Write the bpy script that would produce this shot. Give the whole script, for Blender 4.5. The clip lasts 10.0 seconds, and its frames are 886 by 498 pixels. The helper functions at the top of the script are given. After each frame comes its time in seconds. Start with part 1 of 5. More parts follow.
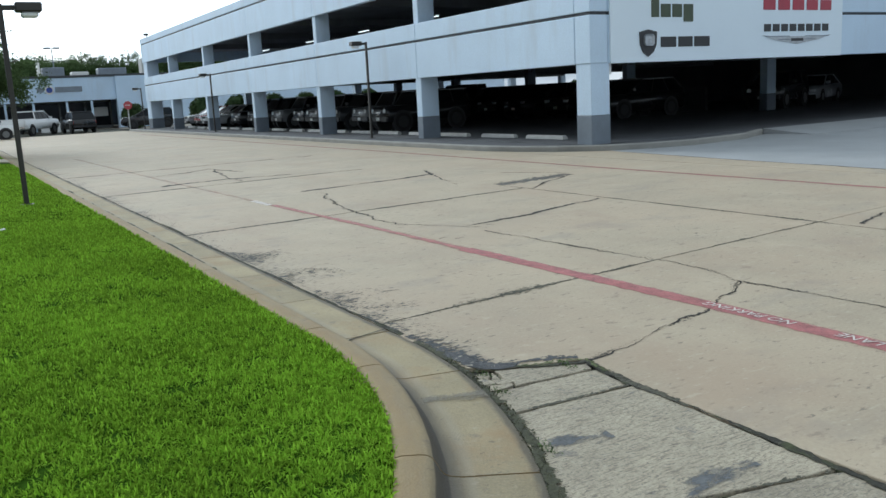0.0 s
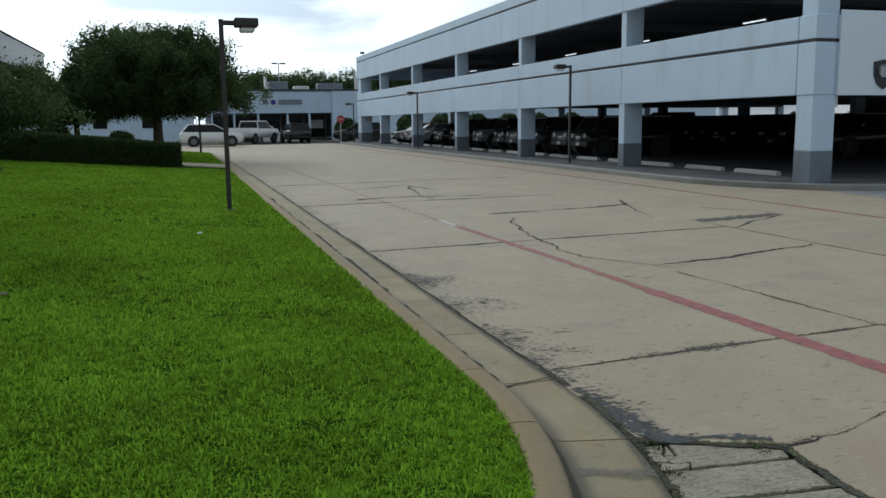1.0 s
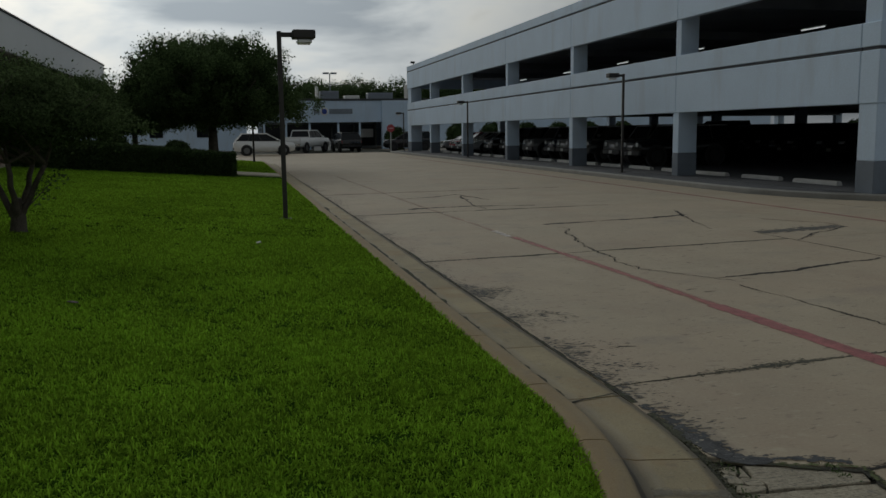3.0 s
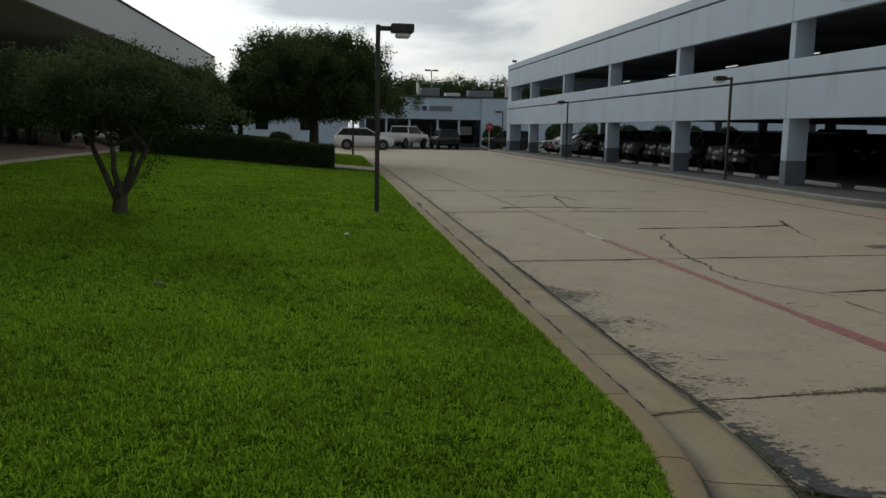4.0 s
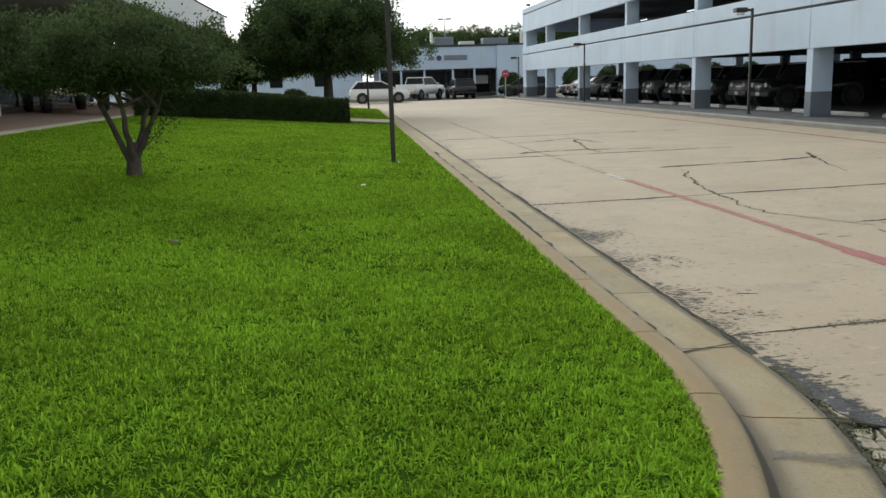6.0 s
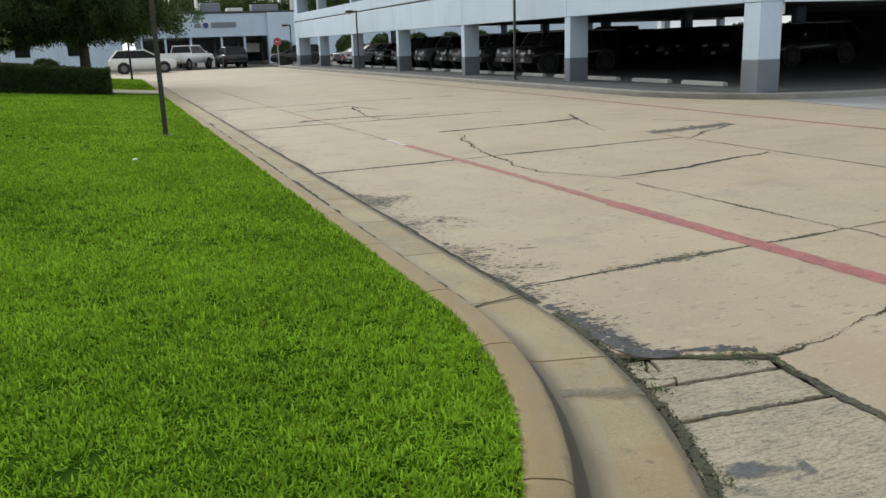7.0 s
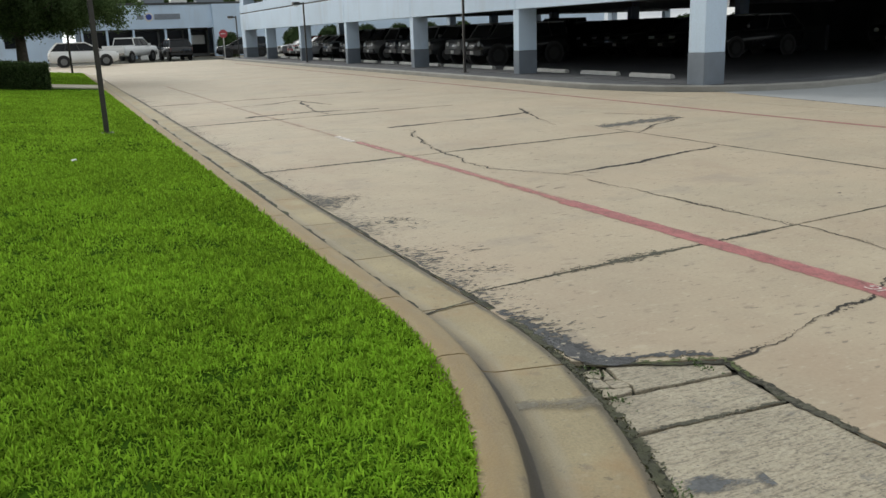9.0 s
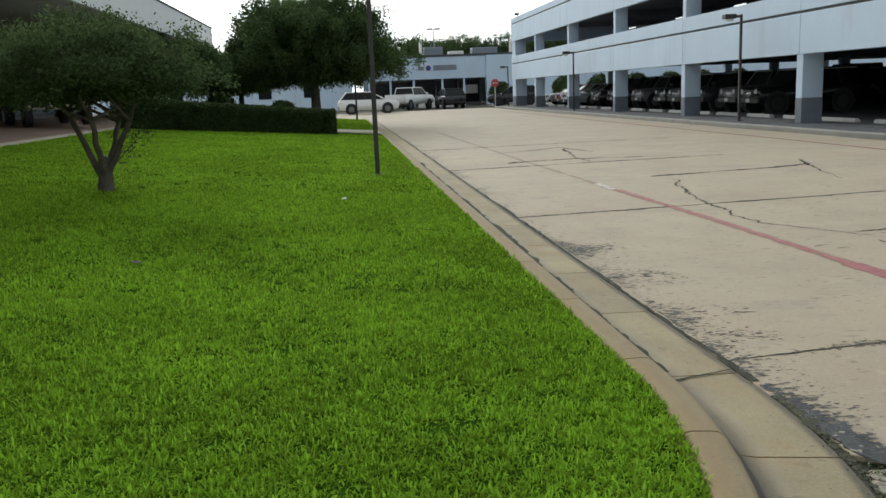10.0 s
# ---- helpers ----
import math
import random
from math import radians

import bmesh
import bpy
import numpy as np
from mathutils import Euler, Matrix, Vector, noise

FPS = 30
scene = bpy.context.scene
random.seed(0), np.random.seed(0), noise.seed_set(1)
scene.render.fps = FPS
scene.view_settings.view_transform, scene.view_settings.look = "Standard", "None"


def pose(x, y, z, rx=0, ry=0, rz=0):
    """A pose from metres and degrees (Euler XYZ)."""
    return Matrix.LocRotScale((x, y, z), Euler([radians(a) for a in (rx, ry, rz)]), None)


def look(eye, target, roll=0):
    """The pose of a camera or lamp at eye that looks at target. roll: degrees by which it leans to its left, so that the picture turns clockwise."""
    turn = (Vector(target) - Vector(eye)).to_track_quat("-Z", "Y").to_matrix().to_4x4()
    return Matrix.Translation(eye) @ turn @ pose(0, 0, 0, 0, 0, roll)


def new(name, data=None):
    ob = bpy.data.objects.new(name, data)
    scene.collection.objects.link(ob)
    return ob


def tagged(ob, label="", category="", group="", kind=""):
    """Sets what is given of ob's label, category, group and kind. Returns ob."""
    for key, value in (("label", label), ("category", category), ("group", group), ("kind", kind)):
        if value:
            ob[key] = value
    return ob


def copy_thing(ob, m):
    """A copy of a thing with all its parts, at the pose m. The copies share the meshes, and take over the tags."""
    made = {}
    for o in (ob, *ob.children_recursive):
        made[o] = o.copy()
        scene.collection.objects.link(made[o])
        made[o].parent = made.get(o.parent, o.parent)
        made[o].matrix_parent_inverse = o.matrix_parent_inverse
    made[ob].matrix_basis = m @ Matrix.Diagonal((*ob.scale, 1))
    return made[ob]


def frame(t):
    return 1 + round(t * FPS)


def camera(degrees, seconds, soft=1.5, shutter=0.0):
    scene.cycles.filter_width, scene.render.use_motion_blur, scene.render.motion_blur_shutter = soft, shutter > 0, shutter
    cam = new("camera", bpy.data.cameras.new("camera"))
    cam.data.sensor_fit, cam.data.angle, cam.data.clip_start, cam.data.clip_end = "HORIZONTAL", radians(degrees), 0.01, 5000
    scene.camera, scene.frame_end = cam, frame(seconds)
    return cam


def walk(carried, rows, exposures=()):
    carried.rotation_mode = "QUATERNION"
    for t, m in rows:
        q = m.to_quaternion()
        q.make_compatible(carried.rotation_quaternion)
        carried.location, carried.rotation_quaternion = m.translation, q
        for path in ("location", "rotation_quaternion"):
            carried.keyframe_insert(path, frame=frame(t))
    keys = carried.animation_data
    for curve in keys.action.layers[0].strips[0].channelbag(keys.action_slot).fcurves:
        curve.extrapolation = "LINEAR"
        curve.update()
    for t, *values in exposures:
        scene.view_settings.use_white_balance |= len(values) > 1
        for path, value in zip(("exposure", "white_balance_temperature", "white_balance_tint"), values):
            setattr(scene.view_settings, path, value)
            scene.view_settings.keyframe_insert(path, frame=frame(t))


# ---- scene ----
cam = camera(55.0, 10.0)
# seconds, eye, target, roll
PATH = [
    (0, (0.108, 0.115, 1.66), (1.094, 1.818, 1.301), -3.0),
    (0.5, (0.24, 0.37, 1.675), (1.11, 2.135, 1.323), -1.6),
    (1, (0.464, 0.545, 1.664), (1.043, 2.437, 1.37), -0.6),
    (1.5, (0.58, 0.629, 1.679), (1.063, 2.544, 1.369), 0.0),
    (2, (0.569, 0.643, 1.692), (1.064, 2.554, 1.369), -0.5),
    (2.2, (0.542, 0.624, 1.714), (1.045, 2.532, 1.387), -0.8),
    (3.3, (0.339, 0.601, 1.682), (0.762, 2.538, 1.423), -0.2),
    (3.5, (0.377, 0.644, 1.679), (0.728, 2.594, 1.413), 0.3),
    (4, (0.487, 0.75, 1.652), (0.742, 2.714, 1.376), 1.1),
    (4.5, (0.578, 0.785, 1.588), (0.822, 2.741, 1.245), -0.6),
    (5, (0.589, 0.945, 1.574), (0.739, 2.905, 1.206), -2.3),
    (5.2, (0.593, 0.982, 1.573), (0.665, 2.947, 1.208), -2.4),
    (6.3, (0.465, 0.873, 1.566), (0.853, 2.791, 1.156), -1.1),
    (6.5, (0.422, 0.863, 1.564), (0.983, 2.733, 1.131), -1.2),
    (7, (0.487, 0.915, 1.548), (1.171, 2.734, 1.076), -1.9),
    (7.5, (0.654, 0.986, 1.577), (1.312, 2.818, 1.114), -2.0),
    (8, (0.67, 0.964, 1.598), (1.364, 2.776, 1.116), -2.2),
    (8.5, (0.602, 0.959, 1.613), (1.403, 2.724, 1.122), -2.2),
    (9, (0.545, 1.037, 1.601), (1.33, 2.809, 1.106), -2.0),
    (9.5, (0.514, 1.127, 1.574), (1.074, 2.998, 1.143), -2.4),
    (10, (0.683, 1.286, 1.552), (0.902, 3.24, 1.187), -2.3),
]
STOPS = [(0.0, -0.03, 5720, 4.4), (0.5, -0.05, 5720, 4.4), (1.0, -0.72, 5840, 4.9), (1.5, -1.55, 6080, 5.4), (2.0, -1.45, 6180, 6.4), (3.5, -2.1, 6450, 6.9), (4.0, -1.35, 6500, 7.4), (4.5, -0.8, 6500, 7.4), (5.0, -0.33, 6500, 7.4), (6.5, -0.04, 6500, 7.9), (7.0, 0.03, 6500, 7.9), (7.5, 0.0, 6500, 7.9), (8.0, -0.05, 6500, 7.9), (9.0, -0.06, 6500, 7.9), (9.5, -0.03, 6415, 7.25), (10.0, -0.19, 6330, 6.6)]
walk(cam, [(t, look(eye, target, roll)) for t, eye, target, roll in PATH], STOPS)

# ---- sky and sun: bright broken overcast, sun low ahead and to the left ----
SUN_AZ, SUN_EL = 14.0, 24.0
world = bpy.data.worlds.new("sky")
scene.world = world
world.use_nodes = True
wt = world.node_tree
wt.nodes.clear()


def wnode(kind, **inputs):
    n = wt.nodes.new(kind)
    for k, v in inputs.items():
        n.inputs[k.replace("_", " ")].default_value = v
    return n


sky = wt.nodes.new("ShaderNodeTexSky")
sky.sky_type, sky.sun_disc = "NISHITA", False
sky.sun_elevation, sky.sun_rotation = radians(SUN_EL), radians(-SUN_AZ)
sky.dust_density, sky.air_density = 3.0, 1.0
sky_dim = wt.nodes.new("ShaderNodeMix")
sky_dim.data_type, sky_dim.blend_type = "RGBA", "MULTIPLY"
sky_dim.inputs[0].default_value = 1.0
sky_dim.inputs[7].default_value = (0.095, 0.095, 0.095, 1)
coord = wt.nodes.new("ShaderNodeTexCoord")
stretch = wt.nodes.new("ShaderNodeMapping")
stretch.inputs["Scale"].default_value = (1.0, 1.0, 3.2)
puffs = wnode("ShaderNodeTexNoise", Scale=3.4, Detail=9.0, Roughness=0.56)
puffs.inputs["Distortion"].default_value = 0.5
cover = wt.nodes.new("ShaderNodeValToRGB")
cover.color_ramp.elements[0].position, cover.color_ramp.elements[1].position = 0.30, 0.50
cover.color_ramp.elements[0].color = (0.55, 0.55, 0.55, 1)
shade = wt.nodes.new("ShaderNodeValToRGB")
shade.color_ramp.elements[0].position, shade.color_ramp.elements[1].position = 0.36, 0.66
shade.color_ramp.elements[0].color = (1.05, 1.06, 1.04, 1)
shade.color_ramp.elements[1].color = (0.42, 0.46, 0.50, 1)
glow_dir = wt.nodes.new("ShaderNodeVectorMath")
glow_dir.operation = "DOT_PRODUCT"
glow_dir.inputs[1].default_value = (-math.sin(radians(SUN_AZ)) * math.cos(radians(SUN_EL)), math.cos(radians(SUN_AZ)) * math.cos(radians(SUN_EL)), math.sin(radians(SUN_EL)))
glow = wt.nodes.new("ShaderNodeMapRange")
glow.inputs[1].default_value, glow.inputs[2].default_value = 0.72, 1.0
glow.inputs[3].default_value, glow.inputs[4].default_value = 1.0, 4.0
lit = wt.nodes.new("ShaderNodeMix")
lit.data_type, lit.blend_type = "RGBA", "MULTIPLY"
lit.inputs[0].default_value = 1.0
blend = wt.nodes.new("ShaderNodeMix")
blend.data_type = "RGBA"
back = wt.nodes.new("ShaderNodeBackground")
back.inputs[1].default_value = 1.0
world_out = wt.nodes.new("ShaderNodeOutputWorld")
ln = wt.links.new
ln(coord.outputs["Generated"], stretch.inputs[0])
ln(stretch.outputs[0], puffs.inputs["Vector"])
ln(puffs.outputs[0], cover.inputs[0])
ln(puffs.outputs[0], shade.inputs[0])
ln(sky.outputs[0], sky_dim.inputs[6])
ln(coord.outputs["Generated"], glow_dir.inputs[0])
ln(glow_dir.outputs["Value"], glow.inputs[0])
ln(shade.outputs[0], lit.inputs[6])
ln(glow.outputs[0], lit.inputs[7])
ln(cover.outputs[0], blend.inputs[0])
ln(sky_dim.outputs[2], blend.inputs[6])
ln(lit.outputs[2], blend.inputs[7])
ln(blend.outputs[2], back.inputs[0])
ln(back.outputs[0], world_out.inputs[0])

sun = new("sun", bpy.data.lights.new("sun", "SUN"))
sun.data.energy, sun.data.angle, sun.data.color = 1.2, radians(14), (1.0, 0.93, 0.82)
sun.matrix_world = look((-10, 40, 30), (-10 + math.sin(radians(SUN_AZ)) * 30, 40 - math.cos(radians(SUN_AZ)) * 30, 30 - math.tan(radians(SUN_EL)) * 30))


# ---- materials ----
def material(name, colour, rough=0.6, metal=0.0, scale=3.0, vary=0.12, bump=0.0, fine=60.0, tint=None, blotch=0.0, random_each=0.0, island=0.0, spec=0.5, transmission=0.0, ior=1.5):
    """A worn surface: broad blotches and fine grain over one base colour, with fine relief."""
    m = bpy.data.materials.new(name)
    m.use_nodes = True
    nt = m.node_tree
    bsdf = nt.nodes["Principled BSDF"]
    bsdf.inputs["Metallic"].default_value = metal
    bsdf.inputs["Specular IOR Level"].default_value = spec
    bsdf.inputs["IOR"].default_value = ior
    bsdf.inputs["Transmission Weight"].default_value = transmission
    tc = nt.nodes.new("ShaderNodeTexCoord")
    broad = nt.nodes.new("ShaderNodeTexNoise")
    broad.inputs["Scale"].default_value, broad.inputs["Detail"].default_value = scale, 6.0
    grain = nt.nodes.new("ShaderNodeTexNoise")
    grain.inputs["Scale"].default_value, grain.inputs["Detail"].default_value = fine, 3.0
    nt.links.new(tc.outputs["Object"], broad.inputs["Vector"])
    nt.links.new(tc.outputs["Object"], grain.inputs["Vector"])
    mixn = nt.nodes.new("ShaderNodeMath")
    mixn.operation = "MULTIPLY_ADD"
    mixn.inputs[1].default_value = 0.45
    nt.links.new(grain.outputs[0], mixn.inputs[0])
    half = nt.nodes.new("ShaderNodeMath")
    half.operation = "MULTIPLY"
    half.inputs[1].default_value = 0.55
    nt.links.new(broad.outputs[0], half.inputs[0])
    nt.links.new(half.outputs[0], mixn.inputs[2])
    value = mixn.outputs[0]
    for source, amount in (("object", random_each), ("island", island)):
        if amount:
            info = nt.nodes.new("ShaderNodeObjectInfo" if source == "object" else "ShaderNodeNewGeometry")
            out = info.outputs["Random" if source == "object" else "Random Per Island"]
            add = nt.nodes.new("ShaderNodeMath")
            add.operation = "MULTIPLY_ADD"
            add.inputs[1].default_value = amount
            nt.links.new(out, add.inputs[0])
            sub = nt.nodes.new("ShaderNodeMath")
            sub.operation = "SUBTRACT"
            sub.inputs[1].default_value = amount * 0.5
            nt.links.new(value, sub.inputs[0])
            nt.links.new(sub.outputs[0], add.inputs[2])
            value = add.outputs[0]
    ramp = nt.nodes.new("ShaderNodeValToRGB")
    ramp.color_ramp.elements[0].position, ramp.color_ramp.elements[1].position = 0.28, 0.72
    c = Vector(colour)
    dark = c * (1 - 2 * vary)
    light = c * (1 + 2 * vary)
    if tint:
        dark = Vector(tint) * (1 - vary)
    ramp.color_ramp.elements[0].color = (*dark, 1)
    ramp.color_ramp.elements[1].color = (*light, 1)
    nt.links.new(value, ramp.inputs[0])
    nt.links.new(ramp.outputs[0], bsdf.inputs["Base Color"])
    rr = nt.nodes.new("ShaderNodeMapRange")
    rr.inputs[3].default_value, rr.inputs[4].default_value = max(0.02, rough - 0.1), min(1.0, rough + 0.1)
    nt.links.new(broad.outputs[0], rr.inputs[0])
    nt.links.new(rr.outputs[0], bsdf.inputs["Roughness"])
    if bump:
        b = nt.nodes.new("ShaderNodeBump")
        b.inputs["Strength"].default_value, b.inputs["Distance"].default_value = bump, 0.02
        nt.links.new(mixn.outputs[0], b.inputs["Height"])
        nt.links.new(b.outputs[0], bsdf.inputs["Normal"])
    return m


def layer(m, colour, mask_scale, low, high, amount=1.0, stretch=(1, 1, 1), band=None, rough=None, detail=8.0, at=(0, 0, 0)):
    """Lays a stain of its own shape over m: noise between low and high; band = (axis, from, to) keeps it to a stretch of the plan."""
    nt = m.node_tree
    bsdf = nt.nodes["Principled BSDF"]
    old = bsdf.inputs["Base Color"].links[0].from_socket
    tc = nt.nodes.new("ShaderNodeTexCoord")
    mp = nt.nodes.new("ShaderNodeMapping")
    mp.inputs["Scale"].default_value = stretch
    mp.inputs["Location"].default_value = at
    nt.links.new(tc.outputs["Object"], mp.inputs[0])
    nz = nt.nodes.new("ShaderNodeTexNoise")
    nz.inputs["Scale"].default_value, nz.inputs["Detail"].default_value, nz.inputs["Roughness"].default_value = mask_scale, detail, 0.65
    nt.links.new(mp.outputs[0], nz.inputs["Vector"])
    value = nz.outputs[0]
    if band:
        sep = nt.nodes.new("ShaderNodeSeparateXYZ")
        nt.links.new(tc.outputs["Object"], sep.inputs[0])
        fade = nt.nodes.new("ShaderNodeMapRange")
        fade.inputs[1].default_value, fade.inputs[2].default_value = band[1], band[2]
        fade.inputs[3].default_value, fade.inputs[4].default_value = 0.0, -0.35
        nt.links.new(sep.outputs["XYZ".index(band[0])], fade.inputs[0])
        add = nt.nodes.new("ShaderNodeMath")
        nt.links.new(value, add.inputs[0])
        nt.links.new(fade.outputs[0], add.inputs[1])
        value = add.outputs[0]
    mr = nt.nodes.new("ShaderNodeMapRange")
    mr.inputs[1].default_value, mr.inputs[2].default_value, mr.inputs[4].default_value = low, high, amount
    nt.links.new(value, mr.inputs[0])
    mx = nt.nodes.new("ShaderNodeMix")
    mx.data_type = "RGBA"
    nt.links.new(mr.outputs[0], mx.inputs[0])
    nt.links.new(old, mx.inputs[6])
    mx.inputs[7].default_value = (*colour, 1)
    nt.links.new(mx.outputs[2], bsdf.inputs["Base Color"])
    return m


M_ROAD = material("road_concrete", (0.398, 0.335, 0.241), 0.75, scale=0.7, vary=0.10, bump=0.25, fine=45, random_each=0.10)
layer(M_ROAD, (0.47, 0.40, 0.29), 1.3, 0.5, 0.7, 0.6)
layer(M_ROAD, (0.17, 0.14, 0.11), 6.0, 0.66, 0.74, 0.55, (1.0, 0.45, 1))
layer(M_ROAD, (0.22, 0.19, 0.155), 3.0, 0.55, 0.62, 0.5, (1.0, 0.35, 1), ("X", 2.8, 4.8), at=(3, 1, 0))
layer(M_ROAD, (0.14, 0.12, 0.10), 9.0, 0.61, 0.67, 0.6, (0.5, 1.0, 1), at=(7, 2, 0))
layer(M_ROAD, (0.42, 0.332, 0.237), 0.45, 0.45, 0.65, 0.5, at=(4, 4, 0))
layer(M_ROAD, (0.27, 0.24, 0.20), 1.1, 0.56, 0.66, 0.45, (0.6, 1.0, 1), at=(1, 9, 0))
layer(M_ROAD, (0.10, 0.09, 0.08), 34.0, 0.66, 0.72, 0.6)
layer(M_ROAD, (0.15, 0.13, 0.105), 20.0, 0.615, 0.645, 0.75, (0.35, 1.0, 1), at=(2, 5, 0))
layer(M_ROAD, (0.21, 0.18, 0.145), 55.0, 0.60, 0.66, 0.55, (0.30, 1.0, 1), at=(9, 3, 0))
layer(M_ROAD, (0.355, 0.265, 0.185), 0.8, 0.50, 0.68, 0.45, (1.0, 0.6, 1), at=(11, 6, 0))
layer(M_ROAD, (0.53, 0.475, 0.375), 42.0, 0.60, 0.68, 0.5, (0.4, 1.0, 1), at=(5, 8, 0))
layer(M_ROAD, (0.49, 0.43, 0.325), 12.0, 0.58, 0.68, 0.5, (0.5, 1.0, 1), at=(6, 1, 0))
M_DRIVE = material("rough_concrete", (0.355, 0.315, 0.235), 0.85, scale=3.0, vary=0.18, bump=0.8, fine=60, random_each=0.08)
layer(M_DRIVE, (0.12, 0.125, 0.13), 5.0, 0.60, 0.66, 0.6, at=(1.3, 0.4, 0))
layer(M_DRIVE, (0.12, 0.108, 0.092), 62.0, 0.56, 0.63, 0.7, (0.30, 1.0, 1))
layer(M_DRIVE, (0.45, 0.41, 0.32), 40.0, 0.54, 0.64, 0.5, (0.45, 1.0, 1), at=(3, 3, 0))
layer(M_DRIVE, (0.08, 0.075, 0.07), 70.0, 0.58, 0.64, 0.75)
layer(M_DRIVE, (0.16, 0.14, 0.105), 95.0, 0.52, 0.62, 0.7, (0.16, 1.0, 1))
M_GKERB = material("grey_kerb", (0.27, 0.265, 0.245), 0.8, scale=1.5, vary=0.16, bump=0.3)
M_PATH = material("tan_path_concrete", (0.40, 0.36, 0.27), 0.8, scale=1.2, vary=0.12, bump=0.25, fine=50)
M_APRON = material("pale_concrete", (0.335, 0.345, 0.35), 0.7, scale=0.8, vary=0.09, bump=0.2, fine=40)
M_KERB = material("kerb_concrete", (0.325, 0.272, 0.165), 0.8, scale=2.2, vary=0.14, bump=0.6, fine=85, random_each=0.12)
layer(M_KERB, (0.17, 0.15, 0.12), 5.0, 0.60, 0.68, 0.6)
layer(M_KERB, (0.33, 0.22, 0.11), 1.4, 0.52, 0.66, 0.6)


def kerb_stain_shade(colour, scale, centre, half, amount, soft=0.5):
    """A stain or a painted line of shade that runs along the kerb, centre metres out from the lawn, with an uneven
    edge.
    """
    nt = M_KERB.node_tree
    bsdf = nt.nodes["Principled BSDF"]
    old = bsdf.inputs["Base Color"].links[0].from_socket
    uv = nt.nodes.new("ShaderNodeUVMap")
    sep = nt.nodes.new("ShaderNodeSeparateXYZ")
    nt.links.new(uv.outputs[0], sep.inputs[0])
    off = nt.nodes.new("ShaderNodeMath")
    off.operation = "SUBTRACT"
    off.inputs[1].default_value = centre
    nt.links.new(sep.outputs["Y"], off.inputs[0])
    far = nt.nodes.new("ShaderNodeMath")
    far.operation = "ABSOLUTE"
    nt.links.new(off.outputs[0], far.inputs[0])
    fall = nt.nodes.new("ShaderNodeMapRange")
    fall.inputs[2].default_value, fall.inputs[3].default_value, fall.inputs[4].default_value = half, 1.0, 0.0
    nt.links.new(far.outputs[0], fall.inputs[0])
    nz = nt.nodes.new("ShaderNodeTexNoise")
    nz.inputs["Scale"].default_value, nz.inputs["Detail"].default_value = scale, 7.0
    mp = nt.nodes.new("ShaderNodeMapping")
    mp.inputs["Scale"].default_value = (0.25, 1.0, 1.0)
    nt.links.new(uv.outputs[0], mp.inputs[0])
    nt.links.new(mp.outputs[0], nz.inputs["Vector"])
    both = nt.nodes.new("ShaderNodeMath")
    both.operation = "MULTIPLY"
    nt.links.new(fall.outputs[0], both.inputs[0])
    nt.links.new(nz.outputs[0], both.inputs[1])
    mr = nt.nodes.new("ShaderNodeMapRange")
    mr.inputs[1].default_value, mr.inputs[2].default_value, mr.inputs[4].default_value = 0.06, 0.06 + soft, amount
    nt.links.new(both.outputs[0], mr.inputs[0])
    mx = nt.nodes.new("ShaderNodeMix")
    mx.data_type = "RGBA"
    nt.links.new(mr.outputs[0], mx.inputs[0])
    nt.links.new(old, mx.inputs[6])
    mx.inputs[7].default_value = (*colour, 1)
    nt.links.new(mx.outputs[2], bsdf.inputs["Base Color"])


layer(M_KERB, (0.12, 0.10, 0.075), 30.0, 0.62, 0.67, 0.6, (0.6, 1.0, 1))
layer(M_KERB, (0.40, 0.36, 0.27), 16.0, 0.58, 0.70, 0.5)
kerb_stain_shade((0.30, 0.205, 0.085), 9.0, 0.02, 0.19, 0.7, 0.4)
kerb_stain_shade((0.17, 0.145, 0.11), 26.0, 0.06, 0.12, 0.3, 0.45)
kerb_stain_shade((0.42, 0.38, 0.29), 16.0, 0.30, 0.05, 0.30, 0.4)
kerb_stain_shade((0.100, 0.090, 0.072), 11.0, 0.19, 0.085, 0.85, 0.36)
kerb_stain_shade((0.150, 0.130, 0.098), 7.0, 0.24, 0.12, 0.6, 0.5)
# narrow shadow line painted into the crease where kerb meets gutter
kerb_stain_shade((0.060, 0.052, 0.040), 12.0, 0.172, 0.040, 0.9, 0.10)
kerb_stain_shade((0.10, 0.09, 0.07), 22.0, 0.60, 0.05, 0.8, 0.3)
# dirt in the joints; also colours the painted shadow at the kerb's foot
M_DIRT_SHADE = material("joint_dirt_shade", (0.030, 0.029, 0.020), 0.95, scale=6, vary=0.3, bump=0.8)
layer(M_DIRT_SHADE, (0.055, 0.065, 0.022), 7.0, 0.50, 0.62, 0.8)
M_MOSS = material("moss", (0.055, 0.060, 0.025), 0.95, scale=12, vary=0.3, island=0.6, spec=0.1)
M_CRACK = material("crack", (0.024, 0.021, 0.017), 0.95, scale=6, vary=0.3)


